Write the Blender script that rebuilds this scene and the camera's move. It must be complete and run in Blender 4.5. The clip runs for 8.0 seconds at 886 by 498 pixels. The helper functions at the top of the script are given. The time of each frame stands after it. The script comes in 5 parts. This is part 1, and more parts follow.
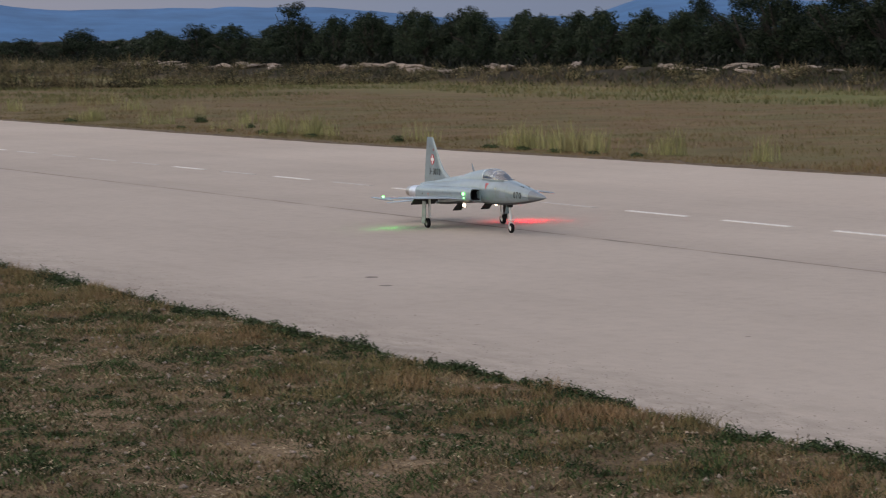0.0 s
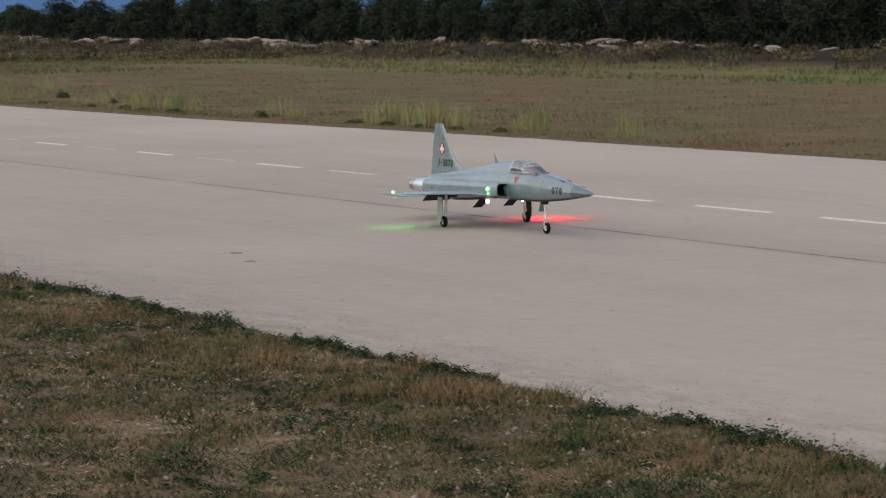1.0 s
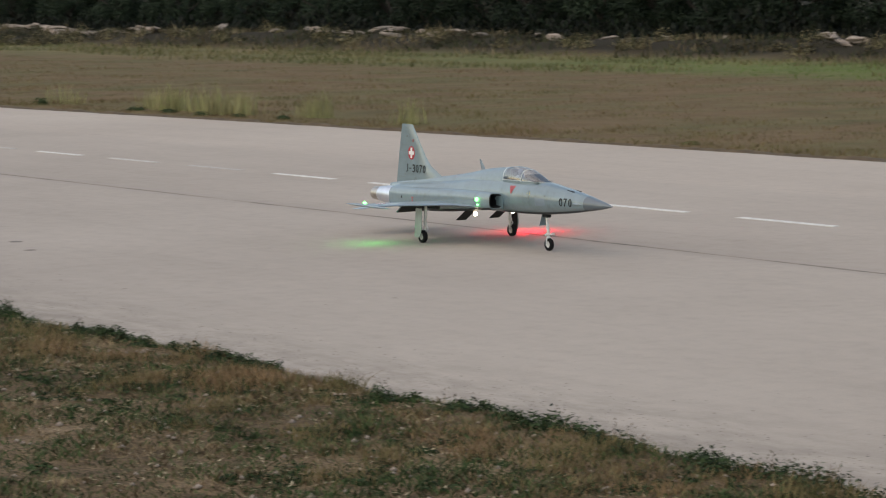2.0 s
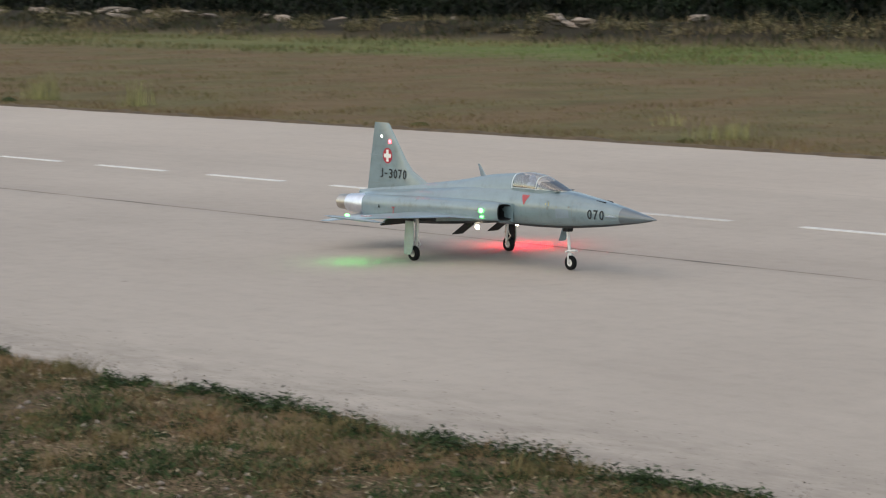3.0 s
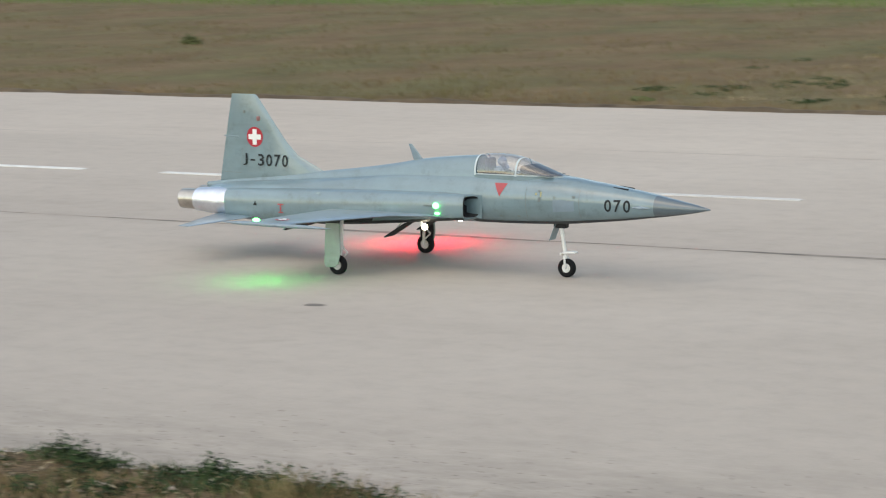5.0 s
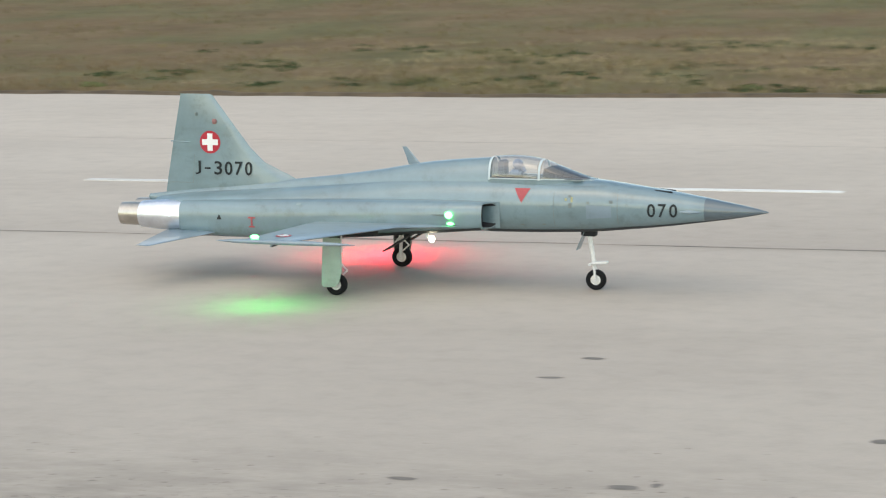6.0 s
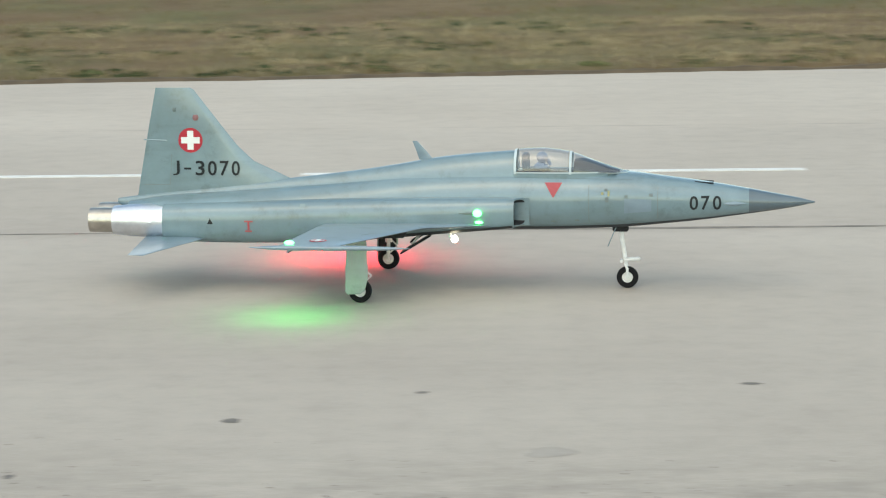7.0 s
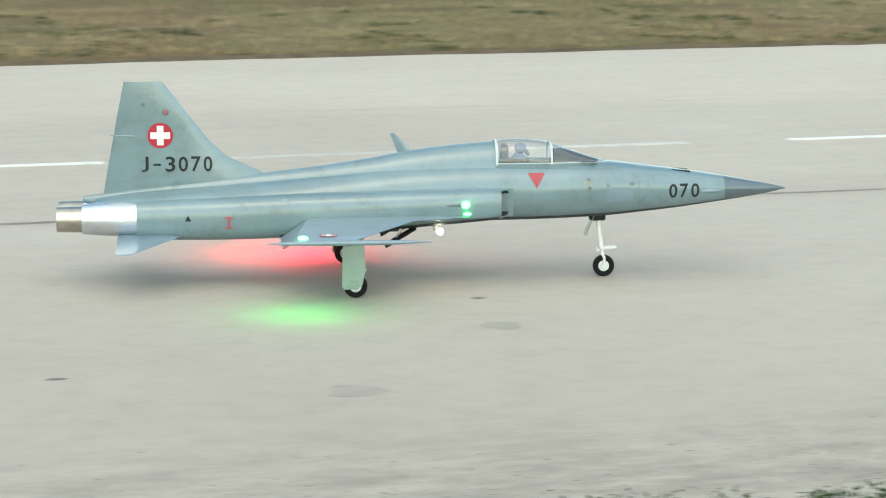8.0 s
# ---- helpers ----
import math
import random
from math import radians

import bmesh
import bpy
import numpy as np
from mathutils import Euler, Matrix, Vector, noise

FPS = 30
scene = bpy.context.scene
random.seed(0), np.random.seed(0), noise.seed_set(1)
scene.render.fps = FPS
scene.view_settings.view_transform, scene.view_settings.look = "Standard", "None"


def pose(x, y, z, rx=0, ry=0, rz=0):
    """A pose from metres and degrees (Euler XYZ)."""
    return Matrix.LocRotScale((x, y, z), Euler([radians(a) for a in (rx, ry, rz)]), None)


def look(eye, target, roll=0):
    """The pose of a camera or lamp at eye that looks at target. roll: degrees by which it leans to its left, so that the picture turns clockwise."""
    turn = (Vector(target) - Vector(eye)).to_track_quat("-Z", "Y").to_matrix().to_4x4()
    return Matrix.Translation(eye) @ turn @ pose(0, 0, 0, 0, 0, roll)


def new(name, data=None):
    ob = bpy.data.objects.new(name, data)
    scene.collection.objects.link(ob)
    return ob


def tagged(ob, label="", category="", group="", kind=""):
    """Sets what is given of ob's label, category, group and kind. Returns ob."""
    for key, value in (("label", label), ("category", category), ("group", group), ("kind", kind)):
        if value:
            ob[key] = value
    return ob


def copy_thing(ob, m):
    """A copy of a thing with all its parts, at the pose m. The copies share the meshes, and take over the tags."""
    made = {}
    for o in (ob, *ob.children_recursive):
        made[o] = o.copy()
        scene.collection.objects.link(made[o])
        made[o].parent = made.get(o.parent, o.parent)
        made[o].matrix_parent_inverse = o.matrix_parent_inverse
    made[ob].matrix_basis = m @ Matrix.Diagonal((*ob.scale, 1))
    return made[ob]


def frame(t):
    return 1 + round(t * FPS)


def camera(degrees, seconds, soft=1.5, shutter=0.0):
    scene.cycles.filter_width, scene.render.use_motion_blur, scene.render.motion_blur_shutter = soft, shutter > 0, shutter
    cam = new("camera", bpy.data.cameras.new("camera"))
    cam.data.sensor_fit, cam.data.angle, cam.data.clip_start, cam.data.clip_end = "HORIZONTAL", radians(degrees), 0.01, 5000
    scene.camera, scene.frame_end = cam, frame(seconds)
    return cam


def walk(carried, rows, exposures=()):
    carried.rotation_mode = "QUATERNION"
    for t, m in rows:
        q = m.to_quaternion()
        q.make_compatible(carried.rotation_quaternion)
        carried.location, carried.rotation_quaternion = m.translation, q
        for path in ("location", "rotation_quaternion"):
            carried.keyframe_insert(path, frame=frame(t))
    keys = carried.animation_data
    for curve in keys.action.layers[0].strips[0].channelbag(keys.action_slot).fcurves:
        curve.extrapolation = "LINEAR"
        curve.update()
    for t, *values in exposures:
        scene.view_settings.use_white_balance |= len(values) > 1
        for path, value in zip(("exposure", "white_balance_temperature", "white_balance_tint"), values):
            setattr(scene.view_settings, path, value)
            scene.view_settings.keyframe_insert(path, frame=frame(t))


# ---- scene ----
# camera: one standing point beside the runway, panning after the jet
EYE = (0.0, 0.0, 1.812)
CAM_ROWS = [
    (0.0, 61.485, -4.903, 1.087),
    (0.5, 59.889, -5.201, 1.001),
    (1.0, 58.403, -5.519, 0.962),
    (1.5, 56.352, -5.752, 0.989),
    (1.7, 55.219, -5.818, 0.862),
    (2.8, 48.667, -6.161, 0.489),
    (3.0, 47.325, -6.362, 0.492),
    (3.5, 43.107, -6.975, 0.548),
    (4.0, 38.888, -7.267, 0.896),
    (4.5, 33.783, -7.593, 1.034),
    (4.7, 31.575, -7.812, 1.083),
    (5.8, 18.369, -8.694, 1.038),
    (6.0, 15.710, -8.733, 1.057),
    (6.5, 8.447, -8.925, 0.862),
    (7.0, 0.756, -9.304, 0.685),
    (7.5, -7.475, -9.570, 0.465),
    (8.0, -15.160, -9.536, -0.020),
]
JET_ROWS = [
    (0.0, -19.654, 11.343, -5.40),
    (0.5, -18.021, 11.185, -5.13),
    (1.0, -16.513, 11.088, -4.57),
    (1.5, -15.056, 11.014, -4.19),
    (1.7, -14.468, 10.987, -4.04),
    (2.8, -11.134, 10.786, -3.94),
    (3.0, -10.554, 10.756, -3.88),
    (3.5, -9.078, 10.715, -3.94),
    (4.0, -7.692, 10.682, -3.96),
    (4.5, -6.352, 10.635, -4.06),
    (4.7, -5.817, 10.596, -4.07),
    (5.8, -2.845, 10.390, -4.19),
    (6.0, -2.266, 10.346, -4.39),
    (6.5, -0.816, 10.221, -5.21),
    (7.0, 0.594, 10.047, -6.32),
    (7.5, 1.974, 9.849, -8.17),
    (8.0, 3.280, 9.599, -10.08),
]

# the clip's camera brightens and turns greener as it pans away from the sky
EXPOSURE = [(0.0, 0.03, 9300, 18), (1.5, 0.12, 9300, 13), (3.0, 0.28, 9100, 10), (3.5, 0.35, 9000, 9), (4.5, 0.50, 8800, 7), (6.5, 0.71, 8700, 2), (7.0, 0.71, 8650, -1), (7.5, 0.86, 8600, -3), (8.0, 0.95, 8600, -5)]
cam = camera(19.97, 8.0, 1.15, 0.35)
walk(cam, [(t, pose(*EYE, 90 + p, r, y)) for t, y, p, r in CAM_ROWS],
     EXPOSURE)

# overcast evening sky and one wide, weak sun behind thin cloud
world = bpy.data.worlds.new("sky")
scene.world = world
world.use_nodes = True
wn = world.node_tree.nodes
sky = wn.new("ShaderNodeTexSky")
sky.sky_type = 'NISHITA'
sky.sun_disc = False
SUN_EL, SUN_AZ = 54.0, 200.0
sky.sun_elevation = radians(SUN_EL)
sky.sun_rotation = radians(SUN_AZ)
sky.dust_density = 0.8
sky.ozone_density = 2.0
wn["Background"].inputs[1].default_value = 0.19
world.node_tree.links.new(sky.outputs[0], wn["Background"].inputs[0])
sun = new("sun", bpy.data.lights.new("sun", 'SUN'))
sun.data.energy, sun.data.angle = 0.85, radians(125)
sun.data.color = (0.97, 0.97, 1.0)
sa, se = radians(SUN_AZ), radians(SUN_EL)
sun.matrix_world = look((0, 0, 60), (-math.sin(sa) * math.cos(se), -math.cos(sa) * math.cos(se), 60 - math.sin(se)))

# ---- materials ----
def material(name, rough=0.6, metal=0.0):
    m = bpy.data.materials.new(name)
    m.use_nodes = True
    b = m.node_tree.nodes["Principled BSDF"]
    b.inputs["Roughness"].default_value = rough
    b.inputs["Metallic"].default_value = metal
    return m, m.node_tree.nodes, m.node_tree.links, b


def noise_node(nodes, links, scale, detail=4.0, rough=0.6, coord="Object", stretch=None):
    tc = nodes.new("ShaderNodeTexCoord")
    out = tc.outputs[coord]
    if stretch:
        mp = nodes.new("ShaderNodeMapping")
        mp.inputs["Scale"].default_value = stretch
        links.new(out, mp.inputs["Vector"])
        out = mp.outputs[0]
    n = nodes.new("ShaderNodeTexNoise")
    n.inputs["Scale"].default_value, n.inputs["Detail"].default_value = scale, detail
    n.inputs["Roughness"].default_value = rough
    links.new(out, n.inputs["Vector"])
    return n.outputs[0]


def ramp(nodes, links, fac, stops):
    r = nodes.new("ShaderNodeValToRGB")
    e = r.color_ramp.elements
    while len(e) < len(stops):
        e.new(0.5)
    for el, (p, c) in zip(e, stops):
        el.position, el.color = p, (*c, 1.0)
    links.new(fac, r.inputs[0])
    return r.outputs[0]


def mix(nodes, links, kind, fac, a, b):
    m = nodes.new("ShaderNodeMix")
    m.data_type, m.blend_type = 'RGBA', kind
    for sock, val in ((m.inputs[0], fac), (m.inputs[6], a), (m.inputs[7], b)):
        if isinstance(val, (int, float)):
            sock.default_value = val
        elif isinstance(val, tuple):
            sock.default_value = (*val, 1.0)
        else:
            links.new(val, sock)
    return m.outputs[2]


def bump(nodes, links, b, height, strength, distance):
    n = nodes.new("ShaderNodeBump")
    n.inputs["Strength"].default_value, n.inputs["Distance"].default_value = strength, distance
    links.new(height, n.inputs["Height"])
    links.new(n.outputs[0], b.inputs["Normal"])


def plain(name, col, rough=0.5, metal=0.0, var=0.12, scale=60.0):
    m, n, l, b = material(name, rough, metal)
    f = noise_node(n, l, scale, 5)
    lo, hi = tuple(c * (1 - var) for c in col), tuple(min(1, c * (1 + var)) for c in col)
    l.new(ramp(n, l, f, [(0.3, lo), (0.7, hi)]), b.inputs["Base Color"])
    return m


def glowing(name, col, strength):
    m, n, l, b = material(name, 0.3)
    b.inputs["Base Color"].default_value = (*col, 1)
    b.inputs["Emission Color"].default_value = (*col, 1)
    b.inputs["Emission Strength"].default_value = strength
    return m


def concrete_material():
    m, n, l, b = material("runway_concrete", 0.85)
    big = noise_node(n, l, 0.25, 5, 0.65)
    streak = noise_node(n, l, 1.2, 5, 0.7, "Object", (0.12, 1.6, 1.0))
    fine = noise_node(n, l, 90.0, 6, 0.75)
    base = ramp(n, l, big, [(0.3, (0.402, 0.343, 0.292)), (0.7, (0.482, 0.418, 0.359))])
    s = ramp(n, l, streak, [(0.25, (0.88, 0.87, 0.86)), (0.5, (1.0, 1.0, 1.0)), (0.8, (1.04, 1.04, 1.03))])
    c = mix(n, l, 'MULTIPLY', 0.5, base, s)
    mottle = ramp(n, l, noise_node(n, l, 7.0, 5, 0.7), [(0.32, (0.91, 0.90, 0.90)), (0.5, (1.0, 1.0, 1.0)), (0.70, (1.06, 1.055, 1.05))])
    c = mix(n, l, 'MULTIPLY', 0.8, c, mottle)
    g = ramp(n, l, fine, [(0.25, (0.82, 0.82, 0.82)), (0.6, (1.06, 1.06, 1.06))])
    c = mix(n, l, 'MULTIPLY', 0.8, c, g)
    # a greyer worn band beyond the first joint, a paler far lane
    across = n.new("ShaderNodeTexCoord")
    cut = n.new("ShaderNodeSeparateXYZ")
    l.new(across.outputs["Object"], cut.inputs[0])
    lane = n.new("ShaderNodeMapRange")
    lane.inputs[1].default_value, lane.inputs[2].default_value = 5.0, 21.0
    l.new(cut.outputs[1], lane.inputs[0])
    tint = ramp(n, l, lane.outputs[0], [(0.0, (0.94, 0.94, 0.935)), (0.22, (0.975, 0.975, 0.975)), (0.40, (1.0, 1.0, 1.0)), (0.413, (0.91, 0.90, 0.895)), (0.47, (1.0, 0.995, 0.99)), (0.655, (1.03, 1.025, 1.02)), (0.675, (1.11, 1.10, 1.09)), (1.0, (1.10, 1.10, 1.09))])
    c = mix(n, l, 'MULTIPLY', 1.0, c, tint)
    # light that grows towards the east end, put into the concrete's colour
    length = n.new("ShaderNodeMapRange")
    length.inputs[1].default_value, length.inputs[2].default_value = -40.0, 10.0
    l.new(cut.outputs[0], length.inputs[0])
    east_light = ramp(n, l, length.outputs[0], [(0.0, (0.975, 0.975, 0.975)), (0.5, (0.99, 0.99, 0.99)), (0.66, (1.035, 1.035, 1.03)), (1.0, (1.04, 1.035, 1.02))])
    c = mix(n, l, 'MULTIPLY', 1.0, c, east_light)
    spots = noise_node(n, l, 2.3, 3, 0.5)
    dirt = ramp(n, l, spots, [(0.70, (1, 1, 1)), (0.78, (0.86, 0.85, 0.84))])
    c = mix(n, l, 'MULTIPLY', 0.6, c, dirt)
    # soil carried onto the concrete along the near verge
    tc = n.new("ShaderNodeTexCoord")
    sep = n.new("ShaderNodeSeparateXYZ")
    l.new(tc.outputs["Object"], sep.inputs[0])
    edge = n.new("ShaderNodeMapRange")
    edge.inputs[1].default_value, edge.inputs[2].default_value = 7.5, 6.5
    l.new(sep.outputs[1], edge.inputs[0])
    soil = n.new("ShaderNodeMath")
    soil.operation = 'MULTIPLY'
    l.new(edge.outputs[0], soil.inputs[0])
    patches = ramp(n, l, noise_node(n, l, 3.5, 6, 0.75, "Object", (0.6, 1.4, 1.0)), [(0.40, (0, 0, 0)), (0.62, (1, 1, 1))])
    l.new(patches, soil.inputs[1])
    c = mix(n, l, 'MIX', soil.outputs[0], c, (0.29, 0.248, 0.205))
    l.new(c, b.inputs["Base Color"])
    bump(n, l, b, fine, 0.25, 0.004)
    return m


def ground_material():
    m, n, l, b = material("field_soil", 0.95)
    b.inputs["Specular IOR Level"].default_value = 0.12
    tc = n.new("ShaderNodeTexCoord")
    sep = n.new("ShaderNodeSeparateXYZ")
    l.new(tc.outputs["Object"], sep.inputs[0])
    big = noise_node(n, l, 1.6, 5, 0.65, "Object", (0.30, 0.20, 1.0))
    mid = noise_node(n, l, 1.1, 6, 0.7, "Object", (1.0, 0.7, 1.0))
    fine = noise_node(n, l, 22.0, 6, 0.75, "Object", (1.0, 0.8, 1.0))
    dry = ramp(n, l, mid, [(0.28, (0.130, 0.087, 0.048)), (0.5, (0.172, 0.117, 0.065)), (0.75, (0.210, 0.150, 0.086))])
    grn = ramp(n, l, mid, [(0.3, (0.104, 0.092, 0.044)), (0.7, (0.172, 0.148, 0.072))])
    pat = ramp(n, l, big, [(0.42, (0, 0, 0)), (0.62, (1, 1, 1))])
    c = mix(n, l, 'MIX', pat, dry, grn)
    # fresh green strip in front of the bank
    strip = n.new("ShaderNodeMapRange")
    strip.inputs[1].default_value, strip.inputs[2].default_value = 34.0, 38.0
    l.new(sep.outputs[1], strip.inputs[0])
    side = n.new("ShaderNodeMapRange")
    side.inputs[1].default_value, side.inputs[2].default_value = -62.0, -30.0
    l.new(sep.outputs[0], side.inputs[0])
    mul = n.new("ShaderNodeMath")
    mul.operation = 'MULTIPLY'
    back = n.new("ShaderNodeMapRange")
    back.inputs[1].default_value, back.inputs[2].default_value = 42.5, 41.0
    l.new(sep.outputs[1], back.inputs[0])
    within = n.new("ShaderNodeMath")
    within.operation = 'MULTIPLY'
    l.new(strip.outputs[0], within.inputs[0])
    l.new(back.outputs[0], within.inputs[1])
    l.new(within.outputs[0], mul.inputs[0])
    l.new(side.outputs[0], mul.inputs[1])
    pale = n.new("ShaderNodeMath")
    pale.operation = 'MULTIPLY'
    l.new(within.outputs[0], pale.inputs[0])
    pale.inputs[1].default_value = 0.6
    c = mix(n, l, 'MIX', pale.outputs[0], c, ramp(n, l, big, [(0.4, (0.20, 0.175, 0.082)), (0.6, (0.130, 0.132, 0.055))]))
    fresh = ramp(n, l, mid, [(0.3, (0.090, 0.125, 0.036)), (0.7, (0.150, 0.205, 0.062))])
    c = mix(n, l, 'MIX', mul.outputs[0], c, fresh)
    # darker ground on the bank and under the trees
    bank_side = n.new("ShaderNodeMapRange")
    bank_side.inputs[1].default_value, bank_side.inputs[2].default_value = 41.5, 43.5
    l.new(sep.outputs[1], bank_side.inputs[0])
    c = mix(n, l, 'MIX', bank_side.outputs[0], c, (0.036, 0.030, 0.019))
    # bare dark soil on the near verge
    near = n.new("ShaderNodeMapRange")
    near.inputs[1].default_value, near.inputs[2].default_value = 9.0, 8.0
    l.new(sep.outputs[1], near.inputs[0])
    soil = ramp(n, l, mid, [(0.3, (0.085, 0.062, 0.038)), (0.5, (0.155, 0.110, 0.068)), (0.75, (0.26, 0.190, 0.122))])
    litter = ramp(n, l, noise_node(n, l, 70.0, 4, 0.8, "Object", (0.45, 1.0, 1.0)), [(0.36, (0.42, 0.42, 0.40)), (0.5, (1, 1, 1)), (0.66, (1.75, 1.65, 1.5))])
    soil = mix(n, l, 'MULTIPLY', 1.0, soil, litter)
    c = mix(n, l, 'MIX', near.outputs[0], c, soil)
    g = ramp(n, l, fine, [(0.25, (0.75, 0.75, 0.75)), (0.7, (1.15, 1.15, 1.15))])
    c = mix(n, l, 'MULTIPLY', 0.9, c, g)
    l.new(c, b.inputs["Base Color"])
    bump(n, l, b, fine, 0.3, 0.02)
    return m


def blade_material(name, dry, green, balance, patch, spread=0.5, stretch=None):
    """Grass: straw and green blades, mixed in patches."""
    m, n, l, b = material(name, 0.75)
    b.inputs["Specular IOR Level"].default_value = 0.12
    geo = n.new("ShaderNodeNewGeometry")
    rnd = geo.outputs["Random Per Island"]
    big = noise_node(n, l, patch, 4, 0.65, "Object", stretch)
    add = n.new("ShaderNodeMath")
    add.operation = 'MULTIPLY_ADD'
    l.new(rnd, add.inputs[0])
    add.inputs[1].default_value = 0.22
    l.new(big, add.inputs[2])
    f = ramp(n, l, add.outputs[0], [(balance - 0.06, (0, 0, 0)), (balance + 0.06, (1, 1, 1))])
    d = ramp(n, l, rnd, [(0.0, tuple(c * (1 - spread) for c in dry)), (0.55, dry), (1.0, tuple(min(1, c * (1 + 1.4 * spread)) for c in dry))])
    g = ramp(n, l, rnd, [(0.0, tuple(c * (1 - spread) for c in green)), (1.0, tuple(c * (1 + spread) for c in green))])
    tone = ramp(n, l, noise_node(n, l, patch * 2.7, 3, 0.6, "Object", stretch), [(0.3, (1 - spread * 0.8,) * 3), (0.7, (1 + spread * 0.5,) * 3)])
    l.new(mix(n, l, 'MULTIPLY', 1.0, mix(n, l, 'MIX', f, d, g), tone), b.inputs["Base Color"])
    return m


def leaf_material(name, lo, hi):
    m, n, l, b = material(name, 0.65)
    b.inputs["Specular IOR Level"].default_value = 0.12
    geo = n.new("ShaderNodeNewGeometry")
    l.new(ramp(n, l, geo.outputs["Random Per Island"], [(0.0, lo), (1.0, hi)]), b.inputs["Base Color"])
    return m


def jet_paint(name, col, rough=0.36):
    m, n, l, b = material(name, rough)
    big = noise_node(n, l, 3.2, 5, 0.65)
    streak = noise_node(n, l, 5.0, 4, 0.6, "Object", (0.5, 2.0, 3.0))
    fine = noise_node(n, l, 120.0, 3)
    base = ramp(n, l, big, [(0.3, tuple(c * 0.86 for c in col)), (0.7, tuple(c * 1.08 for c in col))])
    dirt = ramp(n, l, streak, [(0.32, (0.66, 0.64, 0.58)), (0.50, (1, 1, 1))])
    c = mix(n, l, 'MULTIPLY', 0.28, base, dirt)
    smudge = ramp(n, l, noise_node(n, l, 9.0, 6, 0.7), [(0.30, (0.70, 0.70, 0.68)), (0.45, (0.98, 0.98, 0.98)), (0.72, (1.12, 1.12, 1.12))])
    c = mix(n, l, 'MULTIPLY', 0.85, c, smudge)
    l.new(c, b.inputs["Base Color"])
    rr = n.new("ShaderNodeMapRange")
    rr.inputs[3].default_value, rr.inputs[4].default_value = rough - 0.06, rough + 0.12
    l.new(big, rr.inputs[0])
    l.new(rr.outputs[0], b.inputs["Roughness"])
    bump(n, l, b, fine, 0.04, 0.0005)
    b.inputs["Coat Weight"].default_value, b.inputs["Coat Roughness"].default_value = 0.9, 0.19
    b.inputs["Coat IOR"].default_value = 1.70
    return m


M_CONC = concrete_material()
M_GROUND = ground_material()
def worn_line():
    m, n, l, b = material("worn_white_line", 0.8)
    info = n.new("ShaderNodeObjectInfo")
    fade = ramp(n, l, info.outputs["Random"], [(0.15, (0.50, 0.47, 0.44)), (0.6, (0.74, 0.73, 0.70))])
    wear = ramp(n, l, noise_node(n, l, 14.0, 6, 0.75), [(0.32, (0.70, 0.68, 0.66)), (0.5, (1, 1, 1))])
    l.new(mix(n, l, 'MULTIPLY', 0.9, fade, wear), b.inputs["Base Color"])
    return m


M_WHITE_LINE = worn_line()
M_TAR = plain("joint_tar", (0.225, 0.19, 0.16), 0.9, 0, 0.45, 6.0)
M_STAIN = plain("rubber_mark", (0.175, 0.152, 0.132), 0.9, 0, 0.25, 20.0)
M_STAIN_LIGHT = plain("pale_stain", (0.362, 0.315, 0.271), 0.9, 0, 0.10, 8.0)
M_VERGE = blade_material("verge_grass", (0.335, 0.236, 0.142), (0.050, 0.082, 0.030), 0.555, 2.2, 0.62)
M_TUFT = blade_material("tan_tuft", (0.30, 0.190, 0.105), (0.22, 0.175, 0.085), 0.60, 1.6, 0.40)
M_WEEDLEAF = leaf_material("weed_leaf", (0.007, 0.016, 0.006), (0.060, 0.098, 0.038))
M_STALK = plain("dry_stalk", (0.16, 0.125, 0.085), 0.85, 0, 0.3, 30)
M_BLEACHED = plain("bleached_straw", (0.33, 0.262, 0.15), 0.8, 0, 0.35, 3)
M_STRAW = plain("pale_straw", (0.42, 0.34, 0.22), 0.8, 0, 0.3, 40)
M_FIELD = blade_material("field_grass", (0.226, 0.152, 0.083), (0.172, 0.148, 0.068), 0.59, 0.5, 0.24)
M_FOOT = blade_material("foot_grass", (0.25, 0.205, 0.105), (0.135, 0.140, 0.062), 0.56, 0.25, 0.25)
M_TALL = blade_material("tall_grass", (0.39, 0.335, 0.175), (0.32, 0.315, 0.145), 0.55, 0.8, 0.35)
M_BUSH = leaf_material("bush_leaf", (0.022, 0.038, 0.014), (0.075, 0.105, 0.042))
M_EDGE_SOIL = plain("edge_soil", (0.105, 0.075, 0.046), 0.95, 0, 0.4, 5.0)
M_FRESH = blade_material("fresh_grass", (0.17, 0.225, 0.066), (0.135, 0.20, 0.054), 0.5, 0.5, 0.18)
M_OLIVE = blade_material("olive_weed", (0.20, 0.178, 0.085), (0.125, 0.142, 0.060), 0.50, 1.5, 0.3)
M_BRUSH = blade_material("dry_brush", (0.215, 0.165, 0.098), (0.046, 0.052, 0.026), 0.60, 0.35)
M_LEAF = leaf_material("olive_leaf", (0.008, 0.017, 0.009), (0.046, 0.069, 0.041))
M_LEAF2 = leaf_material("dark_leaf", (0.005, 0.011, 0.006), (0.027, 0.043, 0.024))
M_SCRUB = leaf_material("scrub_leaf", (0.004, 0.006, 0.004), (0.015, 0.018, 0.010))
M_DRYBUSH = leaf_material("dry_bush_leaf", (0.135, 0.112, 0.060), (0.255, 0.215, 0.116))
